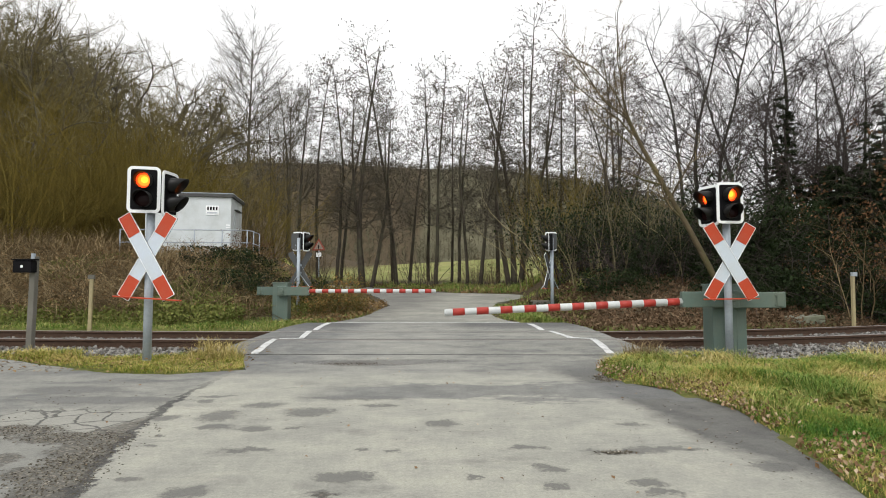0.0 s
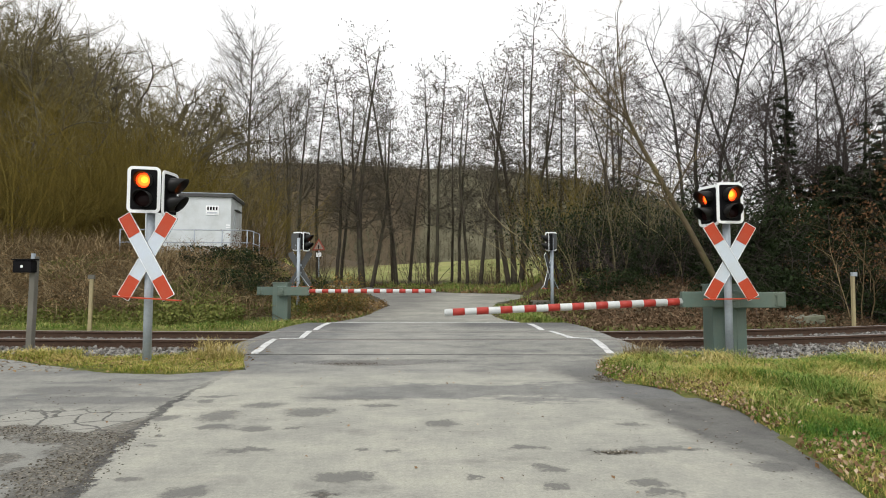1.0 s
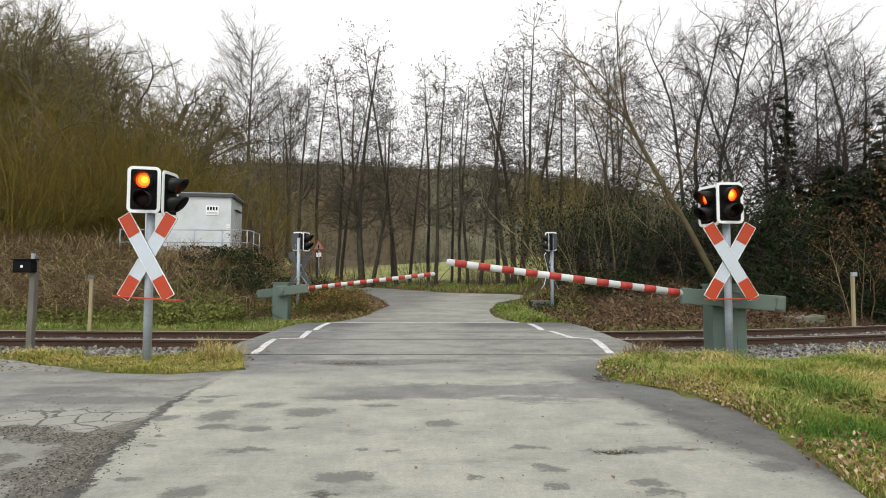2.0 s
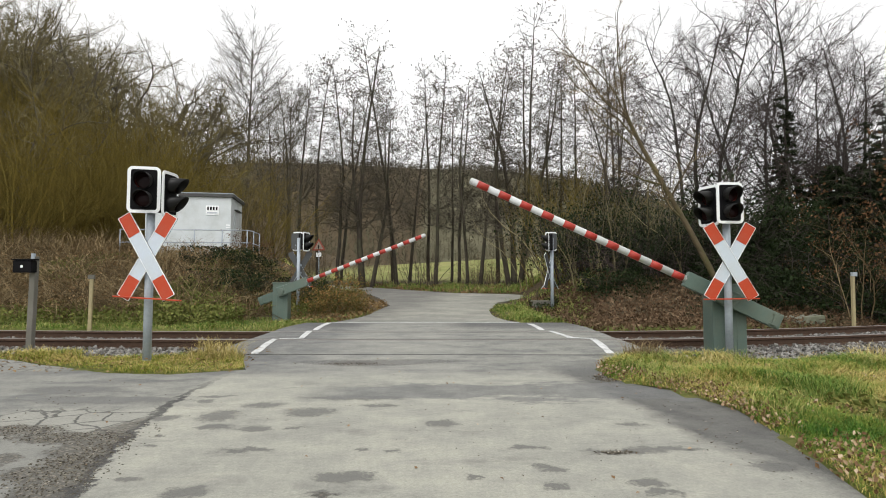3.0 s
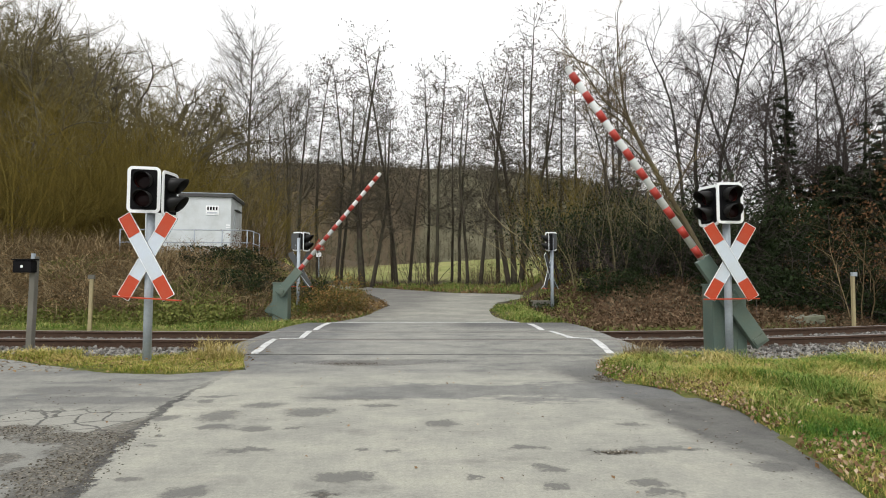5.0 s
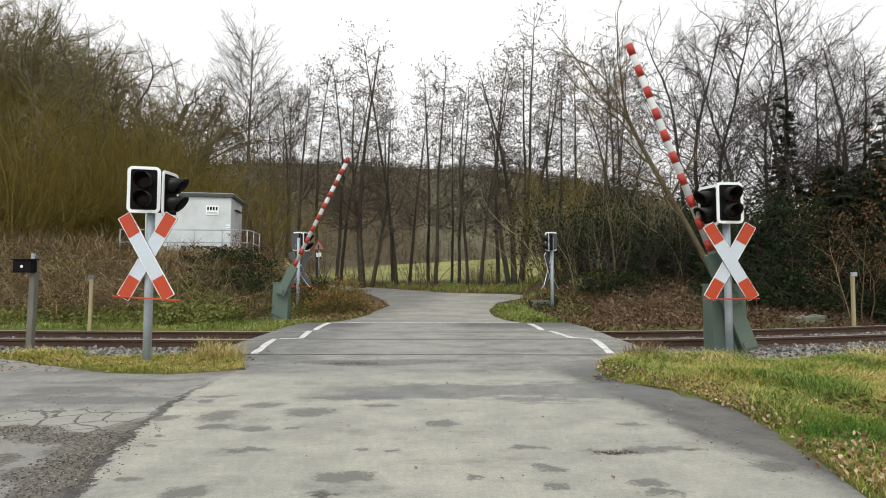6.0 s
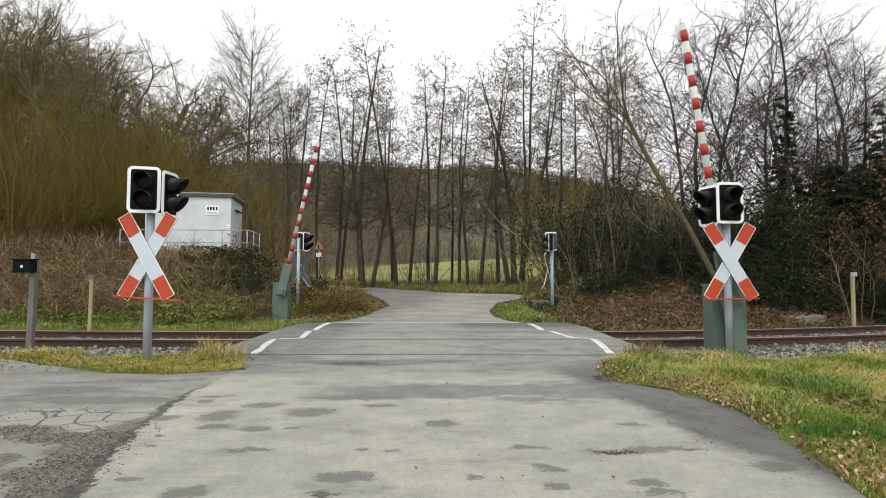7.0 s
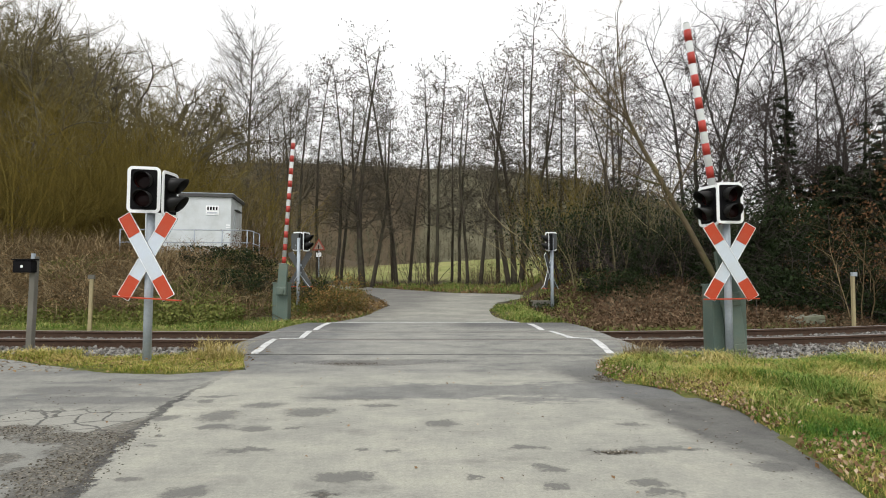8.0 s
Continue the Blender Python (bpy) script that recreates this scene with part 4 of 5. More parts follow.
def leaf_cloud(rng, centre, size, count, leaf, flat=0.6):
    """Small folded leaves scattered in an uneven mound."""
    v, f = [], []
    for i in range(count):
        while True:
            q = Vector((rng.uniform(-1, 1), rng.uniform(-1, 1), rng.uniform(-0.2, 1)))
            if 0.35 < q.length < 1 + 0.75 * noise.noise(q * 2.2 + Vector(centre)):
                break
        p = Vector(centre) + Vector((q.x * size[0], q.y * size[1], q.z * size[2]))
        add_leaf(rng, v, f, p, leaf * rng.uniform(0.6, 1.4))
    return v, f


def add_leaf(rng, v, f, p, s, flat=False):
    e = Euler((rng.uniform(-0.5, 0.5) if flat else rng.uniform(-1.3, 1.3), rng.uniform(-0.5, 0.5) if flat else rng.uniform(-1.3, 1.3), rng.uniform(0, 6.283))).to_matrix()
    k = len(v)
    for q in ((-0.5, 0, 0), (0, -0.32, 0.10), (0.5, 0, 0), (0, 0.32, 0.10)):
        w = e @ Vector(q) * s + p
        v.append((w.x, w.y, w.z))
    f.append((k, k + 1, k + 2))
    f.append((k, k + 2, k + 3))


TR = random.Random(11)
# the alders beyond the bend
alders = [tree_thing("alder_tree", 20 + i, ALDER, 11.8, 0.105, "bark_alder", "twig_alder", "slender bare alder with dark cones on its twigs", cones=0.22) for i in range(4)]
ALDER_SPOTS = [(-7.7, 30.5, 0.93), (-6.7, 31.5, 0.98), (-5.4, 30.0, 0.96), (-2.4, 30.5, 1.04), (-0.4, 31.0, 0.99), (0.5, 34.0, 0.90),
               (1.25, 30.0, 0.86), (1.9, 30.0, 0.95), (4.1, 30.5, 1.14), (-8.9, 33, 0.95), (-3.1, 36, 0.95), (6.3, 31, 0.95), (-10.2, 36, 0.95),
               (8.6, 29.5, 1.0), (9.2, 31, 0.98), (-6.1, 35, 1.05), (4.4, 33, 1.05), (6.9, 30, 0.95), (5.5, 29, 0.92), (-1.9, 33.5, 0.97), (-0.9, 36, 1.05), (3.2, 34, 1.1), (0.9, 32.5, 0.95), (7.6, 28, 0.90), (8.5, 27, 0.88)]
for i, a in enumerate(alders):
    plant(a, [(x, y, k * 1.07) for x, y, k in ALDER_SPOTS[i::4]], TR, "alder row")
twin = tree_thing("alder_tree", 31, ALDER, 11.6, 0.17, "bark_alder", "twig_alder", "bare alder with several stems and low wide limbs", 3, 0.22, spread=0.12)
plant(twin, [(-3.85, 29.5, 1.03), (3.5, 29.2, 0.98)], TR, "alder row")

# the tall pale ash beside the alders
ash = tree_thing("ash_tree", 40, ASH, 21.0, 0.24, "bark_grey", "twig_alder", "tall bare ash with fine ascending branches")
plant(ash, [(-15.1, 45, 0.80), (-12.3, 47, 0.66)], TR, "ashes")

# crooked oaks on the wooded slope
oaks = [tree_thing("oak_tree", 50 + i, OAK, 5.4, 0.20, "bark_grey", "twig_grey", "crooked bare oak on the wooded slope") for i in range(3)]
OAK_SPOTS = [(-17.4, 40, 0.95), (-19.6, 40, 1.22), (-22.6, 40, 1.25), (-25.4, 39, 1.15), (-28.0, 38, 1.2), (-22.0, 31, 0.95), (-24.6, 32, 1.15), (-19.6, 46, 1.35), (-23.5, 48, 1.2),
             (-28, 46, 1.2), (-32, 44, 1.2), (-20.5, 27.5, 0.85), (-15.8, 42, 0.72), (-36, 50, 1.2), (-16.5, 52, 0.9), (-26.5, 35, 1.1), (-21.0, 35, 1.0), (-18.4, 36, 0.85), (-24, 36, 1.15),
             (-30, 41, 1.25), (-26, 43, 1.2), (-21.2, 43.5, 1.15)]
for i, a in enumerate(oaks):
    plant(a, [(x, y, k * 1.2) for x, y, k in OAK_SPOTS[i::3]], TR, "oaks on the slope")

# bare many-stemmed trees beside the spruces
lime = tree_thing("lime_tree", 63, LIME, 12.6, 0.14, "bark_dark", "twig_dark", "large bare tree with many dark limbs", 3, spread=0.15)
plant(lime, [(9.8, 22.0, 0.84), (12.6, 23.5, 0.88), (16.2, 25, 0.76)], TR, "bare trees by the spruces")
lime_b = tree_thing("lime_tree", 64, LIME, 12.0, 0.14, "bark_dark", "twig_dark", "bare tree with a forked dark trunk", 2, spread=0.12)
plant(lime_b, [(13.9, 22.8, 0.72), (7.8, 25.5, 0.66), (14.4, 20.5, 0.62)], TR, "bare trees by the spruces")


def leaning_tree():
    """A mossy trunk that leans far over, with long limbs and fine shoots."""
    rng = random.Random(71)
    wood, fine, ends = Tubes(), Tubes(), []
    root = thing("leaning_tree", pose(7.66, 15.6, land(7.66, 15.6) - 0.1), "mossy bare tree that leans far over the bank", "tree")
    d = Vector((-0.435, 0.02, 1)).normalized()
    path, radii, dirs = limb(rng, Vector((0, 0, -0.2)), d, 6.3, 0.088, 10, 0.02, -0.003, 0.55)
    wood.add(path, radii, 9)
    sub = LIME[1:]
    sub[0] = dict(sub[0], wood=0)
    for t, way, ln in ((0.45, (-0.9, 0.2, 0.7), 1.6), (0.55, (0.3, -0.3, 1.0), 1.9), (0.62, (-1.0, 0.3, 0.5), 2.2), (0.72, (-1.0, -0.2, 0.6), 2.6), (0.80, (0.0, 0.3, 1.0), 2.6), (0.86, (-1.0, 0.2, 0.75), 3.0),
                       (0.92, (-0.25, -0.2, 1.0), 3.1), (0.96, (-0.9, -0.1, 0.9), 3.4), (0.985, (0.05, 0.1, 1.0), 3.3), (0.99, (-0.55, 0.2, 1.0), 3.6), (0.99, (-1.0, 0.1, 0.4), 2.6)):
        q, r, dd = along(path, radii, dirs, t)
        sprout(rng, sub, 0, q, Vector(way).normalized(), ln, r * 0.52, wood, fine, ends)
    raw("trunk", wood.v, wood.f, M["bark_moss"], root, "mossy trunk with long limbs", True)
    raw("crown", fine.v, fine.f, M["twig_brown"], root, "bare reddish twigs")


leaning_tree()


def spruce(name, seed, height, label, sparse=1.0, lush=1.0):
    """Straight trunk with whorls of drooping boughs, hung with needle sprays."""
    rng = random.Random(seed)
    wood, v, f = Tubes(), [], []
    path, radii, dirs = limb(rng, Vector((0, 0, -0.2)), Vector((0, 0, 1)), height, 0.16, 10, 0.01, 0.02, 0.08)
    wood.add(path, radii, 7)
    n = int(height * 11 * sparse)
    for i in range(n):
        t = 0.04 + 0.95 * (i + rng.random()) / n
        q, r, dd = along(path, radii, dirs, t)
        a = rng.uniform(0, 6.283)
        ln = (0.35 + height * 0.22 * (1 - t)) * rng.uniform(0.55, 1.2)
        d = Vector((math.cos(a), math.sin(a), 0.12))
        bp, br, bd = limb(rng, q, d.normalized(), ln, 0.022 + 0.01 * (1 - t), 5, 0.07, -0.09)
        wood.add(bp, br, 3)
        m = int((30 + ln * 62) * lush)
        for j in range(m):
            u = rng.uniform(0.15, 1)
            p, rr, d2 = along(bp, br, bd, u)
            side = Vector((-d2.y, d2.x, 0)) * rng.choice((-1, 1))
            tip = (d2 * rng.uniform(0.2, 0.8) + side * rng.uniform(0.2, 0.9) + Vector((0, 0, rng.uniform(-0.9, 0.0)))).normalized() * rng.uniform(0.16, 0.40) * (1.15 - 0.5 * u)
            wdt = tip.cross(Vector((rng.uniform(-1, 1), rng.uniform(-1, 1), 1))).normalized() * 0.027
            k = len(v)
            for w in (p - wdt * 0.4, p + wdt * 0.4, p + tip * 0.6 + wdt, p + tip, p + tip * 0.6 - wdt):
                v.append((w.x, w.y, w.z))
            f.append((k, k + 1, k + 2, k + 3, k + 4))
    root = thing(name, Matrix(), label, "tree")
    raw("trunk", wood.v, wood.f, M["bark_dark"], root, "", True)
    raw("crown", v, f, M["needles"], root, "drooping needle sprays")
    return root


plant(spruce("spruce_tree", 80, 10.8, "tall thin ragged spruce with drooping dark boughs", 0.75, 0.9), [(12.3, 20.5, 0.62), (16.6, 21.5, 0.62), (14.0, 19.0, 0.50)], TR, "spruces")
plant(spruce("spruce_tree", 81, 5.6, "low dense dark spruce", 1.25), [(x, y, k * (0.55 if x < 0.585 * y else 0.70)) for x, y, k in [(9.9, 17.6, 0.84), (11.5, 16.8, 0.86), (13.2, 17.2, 0.98), (8.6, 18.6, 0.76), (10.8, 18.6, 0.92), (12.5, 18.4, 0.92), (14.8, 17.4, 0.98), (7.6, 20.0, 0.66), (9.2, 20.5, 0.85), (16.0, 18.5, 1.0), (13.6, 15.6, 0.8), (10.6, 16.0, 0.62), (11.9, 15.4, 0.60), (9.0, 16.6, 0.66), (12.6, 14.9, 0.62), (17.0, 17.0, 1.0), (12.2, 16.6, 0.9), (13.9, 18.2, 1.0), (14.2, 16.6, 0.95), (12.9, 18.0, 0.9), (14.0, 24, 1.15), (16.0, 24, 1.2), (18.0, 24, 1.3), (17.5, 22, 1.2), (15.3, 21.8, 1.1), (11.3, 20.0, 0.95), (13.0, 20.2, 1.0), (14.6, 20.8, 1.0), (16.2, 19.8, 1.1), (12.0, 17.8, 0.95), (12.55, 19.3, 0.8)]], TR, "spruces")


def shrub(name, seed, height, stems, bark, label, shoots=(6, 9), spread=0.7, leaf=None, leaves=0, cane=0.0065, last=4):
    rng = random.Random(seed)
    wood, fine, ends = Tubes(), Tubes(), []
    spec = [dict(segs=6, wander=0.15, up=0.05, sides=3, wood=0, tip=0.2),
            dict(n=shoots, **{"from": 0.15}, angle=(18, 50), len=(0.30, 0.55), segs=4, wander=0.13, up=0.06, sides=3, rad=0.5, min=0.007),
            dict(n=last, **{"from": 0.2}, angle=(20, 50), len=(0.4, 0.65), segs=1, wander=0.15, up=0.04, sides=3, rad=0.6, min=0.005)]
    for s in range(stems):
        a, r = rng.uniform(0, 6.283), rng.random() ** 0.5
        foot = Vector((r * height * 0.22 * math.cos(a), r * height * 0.22 * math.sin(a), -0.15))
        d = Vector((spread * r * math.cos(a), spread * r * math.sin(a), 1)).normalized()
        sprout(rng, spec, 0, foot, d, height * rng.uniform(0.55, 1.05), height * cane, wood, fine, ends)
    root = thing(name, Matrix(), label, "shrub")
    raw("stool", wood.v, wood.f, M[bark], root)
    raw("crown", fine.v, fine.f, M[bark], root)
    if leaf:
        v, f = [], []
        for i in range(leaves):
            p = rng.choice(ends) + Vector((rng.gauss(0, 0.12), rng.gauss(0, 0.12), rng.gauss(0, 0.12)))
            add_leaf(rng, v, f, p, rng.uniform(0.05, 0.11))
        raw("foliage", v, f, M[leaf], root)
    return root


def many(lo, hi, n, seed, keep):
    """Spots in a stretch of the plan, thinned by keep(x, y)."""
    rng, out = random.Random(seed), []
    while len(out) < n:
        x, y = rng.uniform(lo[0], hi[0]), rng.uniform(lo[1], hi[1])
        if keep(x, y) and not on_road(x, y):
            out.append((x, y, rng.uniform(0.75, 1.25)))
    return out


# thickets on the slope behind and beside the hut
slope = [shrub("hazel_shrub", 90 + i, 5.0, 17, "twig_olive", "dense olive-brown winter shrub on the slope", (9, 12), 0.75, cane=0.0042, last=6) for i in range(3)]
spots = many((-36, 19.5), (-10.5, 42), 135, 3, lambda x, y: x < -0.40 * y - 0.8 and not (-13.5 < x < -7.5 and y < 27.5) and land(x, y) > 2.0)
spots += [(x, y, k * 1.45) for x, y, k in many((-48, 36), (-15.5, 56), 50, 8, lambda x, y: x < -0.36 * y - 1)]
spots += [(x, y, k * 1.3) for x, y, k in many((-36, 27), (-13, 44), 60, 9, lambda x, y: x < -0.44 * y - 0.5)]
spots += [(-8.6, 27.6, 0.95), (-9.6, 29.5, 1.0), (4.3, 22.4, 0.95), (5.1, 23.4, 1.05), (6.2, 24.5, 1.0)]
for i, s in enumerate(slope):
    plant(s, spots[i::3], TR, "thicket on the slope")
hedge = [shrub("hedge_shrub", 95 + i, 3.4, 11, "twig_brown", "bare brown hedge shrub") for i in range(2)]
spots = many((-14, 27.5), (-5.6, 42), 26, 4, lambda x, y: x > -0.42 * y and x < -0.21 * y) + many((4.6, 25.5), (14, 32), 18, 5, lambda x, y: True)
spots += [(x, y, k * 0.6) for x, y, k in many((-6, 30.5), (5, 34), 9, 6, lambda x, y: True)]
for i, s in enumerate(hedge):
    plant(s, [(x, y, k * 0.85) for x, y, k in spots[i::2]], TR, "hedge beyond the bend")
thorn = [shrub("thorn_shrub", 98 + i, 3.0, 10, "twig_dark", "tangled bare shrub with some ivy", leaf="ivy", leaves=1100) for i in range(2)]
spots = many((4.4, 16.8), (9.5, 24), 22, 7, lambda x, y: x > 3.2 + (y - 17) * 0.2)
for i, s in enumerate(thorn):
    plant(s, spots[i::2], TR, "ivy thicket")
pale = shrub("willow_shrub", 101, 4.6, 7, "twig_grey", "thin pale stems of a bare shrub", (4, 6), 0.25)
plant(pale, [(4.3, 20.5, 1.0), (5.2, 21.5, 0.9), (3.9, 24.0, 0.9), (6.2, 19.0, 0.9), (5.6, 17.9, 0.8), (7.0, 18.2, 0.85), (4.6, 18.6, 0.7), (7.7, 17.4, 0.8)], TR, "pale shrubs")
beech = shrub("beech_shrub", 103, 3.6, 9, "twig_brown", "beech bush that keeps its dead brown leaves", leaf="dead_leaf", leaves=950)
plant(beech, [(10.5, 15.0, 0.80), (12.6, 16.9, 1.35), (14.4, 18.4, 1.4), (11.9, 14.8, 0.6), (13.0, 15.6, 0.9)], TR, "beech bushes")
rose = shrub("rose_shrub", 104, 1.7, 9, "twig_brown", "low bush with orange-brown leaves beside the railing", leaf="dead_leaf", leaves=500)
plant(rose, [(-7.2, 21.6, 0.7), (-6.6, 21.2, 0.55)], TR, "brown-leaved bushes")
herb = shrub("herb_shrub", 105, 1.7, 14, "twig_brown", "low bush of orange-brown and green leaves beside the bend", leaf="orange_leaf", leaves=1500, spread=1.0)
plant(herb, [(-3.35, 17.2, 0.72), (-2.85, 16.9, 0.55), (-3.1, 18.4, 0.65), (-2.4, 17.4, 0.40), (-3.6, 16.3, 0.5)], TR, "leafy bushes beside the bend")
plant(shrub("stool_shrub", 106, 2.9, 16, "bark_stool", "many-stemmed bare bush at the foot of the alders", (4, 6), 0.5), [(-1.05, 28.6, 1.0), (-4.3, 28.8, 0.6), (1.6, 29.0, 0.55), (-5.6, 28.4, 0.7)], TR, "bare bushes under the alders")


def bramble_bush(x, y, size, seed, label):
    rng = random.Random(seed)
    root = thing("bramble_bush", pose(x, y, land(x, y) - 0.05), label, "bush", "bramble bushes")
    v, f = leaf_cloud(rng, (0, 0, 0), size, int(3300 * size[0] * size[2]), 0.075)
    raw("foliage", v, f, M["ivy"], root, "dark green leaves")
    t = Tubes()
    for i in range(45):
        a = rng.uniform(0, 6.283)
        p = Vector((math.cos(a) * size[0] * rng.random() * 0.6, math.sin(a) * size[1] * rng.random() * 0.6, 0))
        path, radii, dirs = limb(rng, p, Vector((math.cos(a) * 0.8, math.sin(a) * 0.8, 1)).normalized(), size[2] * rng.uniform(1.1, 2.3), 0.008, 6, 0.12, -0.19)
        t.add(path, radii, 3)
    raw("cane_tangle", t.v, t.f, M["twig_dark"], root, "brown arching canes")


bramble_bush(-5.9, 16.9, (1.35, 1.0, 0.80), 110, "dark green bramble bush behind the barrier")
bramble_bush(-4.5, 18.2, (1.3, 1.0, 0.85), 111, "dark bramble bush beside the far signal post")
bramble_bush(-6.9, 18.8, (1.5, 0.9, 0.7), 112, "dark green bramble bush below the hut")
bramble_bush(4.9, 17.0, (1.0, 0.8, 0.55), 113, "low dark green bramble on the bank")
bramble_bush(8.6, 17.4, (1.1, 0.8, 1.0), 114, "dark ivy mound under the trees")
bramble_bush(9.9, 15.2, (1.2, 0.7, 0.7), 116, "dark ivy mound at the foot of the spruces")
bramble_bush(11.9, 14.4, (1.3, 0.6, 0.8), 117, "dark ivy mound at the foot of the spruces")
bramble_bush(10.9, 16.2, (1.5, 0.9, 1.5), 119, "dark ivy mound under the spruces")
bramble_bush(9.2, 17.0, (1.3, 0.9, 1.5), 160, "dark ivy mound under the spruces")
bramble_bush(7.7, 15.9, (1.0, 0.6, 0.6), 118, "dark ivy mound at the foot of the spruces")
bramble_bush(8.9, 15.5, (1.2, 0.7, 1.0), 161, "dark ivy mound under the spruces")
bramble_bush(12.9, 15.6, (1.4, 0.8, 1.5), 162, "dark ivy mound under the spruces")
bramble_bush(11.3, 15.2, (1.2, 0.7, 1.2), 163, "dark ivy mound under the spruces")
for k, (bx, by, bh) in enumerate(((7.0, 18.6, 1.7), (8.1, 18.2, 2.1), (9.3, 18.0, 2.3), (10.4, 17.5, 2.3), (9.9, 16.4, 1.5), (11.6, 17.6, 2.4), (8.2, 16.9, 1.5), (11.0, 16.4, 1.7), (12.4, 16.2, 1.8), (13.6, 17.2, 2.2))):
    bramble_bush(bx, by, (1.25, 0.8, bh), 170 + k, "dark evergreen thicket under the bare trees")
bramble_bush(6.4, 18.0, (1.1, 0.8, 1.4), 115, "dark ivy mound under the trees")


# ---- ground cover ----
def cane_bank(name, lo, hi, n, seed, keep, label, height, material="twig_brown"):
    """A tangle of brown canes and dead stalks."""
    rng = random.Random(seed)
    t = Tubes()
    done = 0
    while done < n:
        x, y = rng.uniform(lo[0], hi[0]), rng.uniform(lo[1], hi[1])
        if not keep(x, y) or on_road(x, y):
            continue
        done += 1
        a = rng.uniform(0, 6.283)
        p = Vector((x, y, land(x, y) - 0.03))
        path, radii, dirs = limb(rng, p, Vector((math.cos(a), math.sin(a), rng.uniform(0.5, 2.2))).normalized(), height * (1 - 0.65 * sm(17.2, 20.0, y) * sm(-14, -12, x)) * rng.uniform(0.5, 1.5), 0.0085, 5, 0.18, -0.22, 0.5)
        t.add(path, radii, 3)
    ob = raw(name, t.v, t.f, M[material])
    tagged(ob, label, "undergrowth", kind="stuff")


def scatter_leaves(name, lo, hi, n, seed, keep, material, label, size, lift=0.03, category="leaf litter"):
    rng = random.Random(seed)
    v, f, done = [], [], 0
    while done < n:
        x, y = rng.uniform(lo[0], hi[0]), rng.uniform(lo[1], hi[1])
        if not keep(x, y):
            continue
        done += 1
        z = crown(y) + 0.006 if on_road(x, y) else land(x, y)
        add_leaf(rng, v, f, Vector((x, y, z + rng.random() * lift)), size * rng.uniform(0.6, 1.4), lift < 0.06)
    tagged(raw(name, v, f, material), label, category, kind="stuff")


def bank_left(x, y):
    return x < -4.6 - 0.15 * max(0, 16 - y) and noise.noise((x * 0.5, y * 0.5, 1)) > -0.45 + 0.9 * sm(14.6, 13.4, y)


def bank_right(x, y):
    return x > 2.6 + 0.10 * max(0, 16 - y) and y > smooth_track(x) + 2.45


cane_bank("bramble_tangle", (-24, 13.2), (-4, 22.5), 10500, 120, bank_left, "brown tangle of dead bramble canes on the embankment", 1.0)
cane_bank("dead_stalks", (3.0, 12.6), (17, 21), 2200, 121, bank_right, "brown dead stalks and canes on the bank", 0.45, "litter_dark")
cane_bank("slope_stalks", (-30, 20), (-11.5, 32), 3000, 122, lambda x, y: x < -0.42 * y, "brown dead stalks at the foot of the wood", 1.1)
scatter_leaves("bramble_leaves", (-24, 13.2), (-4, 22), 15000, 123, bank_left, M["litter"], "dry brown bramble leaves on the embankment", 0.075, 0.42, "undergrowth")
scatter_leaves("bank_greens", (-16, 12.9), (-3.6, 21), 19000, 124, lambda x, y: not (x > -4.75 and y < 15.6) and noise.noise((x * 0.4, y * 0.4, 5)) > 0.12 - 0.5 * sm(-8.5, -5.5, x) - 0.25 * sm(15.5, 13.2, y), M["bank_green"], "low green bramble leaves on the embankment", 0.07, 0.30, "undergrowth")
scatter_leaves("bank_herbs", (-7.4, 13.3), (-4.4, 16.6), 5200, 133, lambda x, y: not (x > -4.75 and y < 15.6) and noise.noise((x * 0.9, y * 0.9, 3)) > -0.15, M["bank_green"], "yellow-green herbs and moss on the embankment", 0.07, 0.45, "undergrowth")
scatter_leaves("bank_litter", (2.6, 12.2), (18, 20.5), 26000, 125, bank_right, M["litter_dark"], "brown fallen leaves that cover the bank", 0.085, 0.16)
scatter_leaves("bank_ivy", (2.6, 14.5), (12, 20.5), 4500, 126, lambda x, y: bank_right(x, y) and noise.noise((x * 0.5, y * 0.5, 8)) > 0.1, M["ivy"], "patches of ivy on the bank", 0.07, 0.3, "undergrowth")
scatter_leaves("verge_litter", (1.5, 2.2), (9, 8.2), 3600, 127, lambda x, y: not on_road(x, y) and noise.noise((x * 1.3, y * 1.3, 2)) + 0.3 * sm(3.2, 2.0, x) > 0.12, M["litter_pale"], "fallen leaves on the grass verge", 0.028, 0.062)
scatter_leaves("edge_litter", (1.5, 2.2), (2.75, 6.9), 1500, 128, lambda x, y: any(on_road(x + d, y) != on_road(x, y) for d in (-0.45, -0.2, 0.05)) and noise.noise((x * 2.5, y * 2.5, 6)) > -0.15, M["litter_pale"], "fallen leaves along the edge of the lane", 0.029, 0.061)
scatter_leaves("lane_litter", (-3.5, 2.4), (2.2, 7.5), 70, 132, on_road, M["litter_pale"], "single fallen leaves on the lane", 0.026, 0.012)
scatter_leaves("verge_litter_small", (-8, 6.3), (-2.2, 8.3), 900, 129, lambda x, y: True, M["litter"], "fallen leaves on the narrow verge", 0.042, 0.05)
scatter_leaves("nose_litter", (-4.2, 14.3), (-1.7, 21), 1600, 130, lambda x, y: not on_road(x, y), M["litter"], "fallen leaves beside the bend", 0.08, 0.08)
scatter_leaves("far_litter", (-6, 24.5), (9, 31), 2600, 131, lambda x, y: not on_road(x, y), M["litter"], "fallen leaves under the alders", 0.11, 0.08)


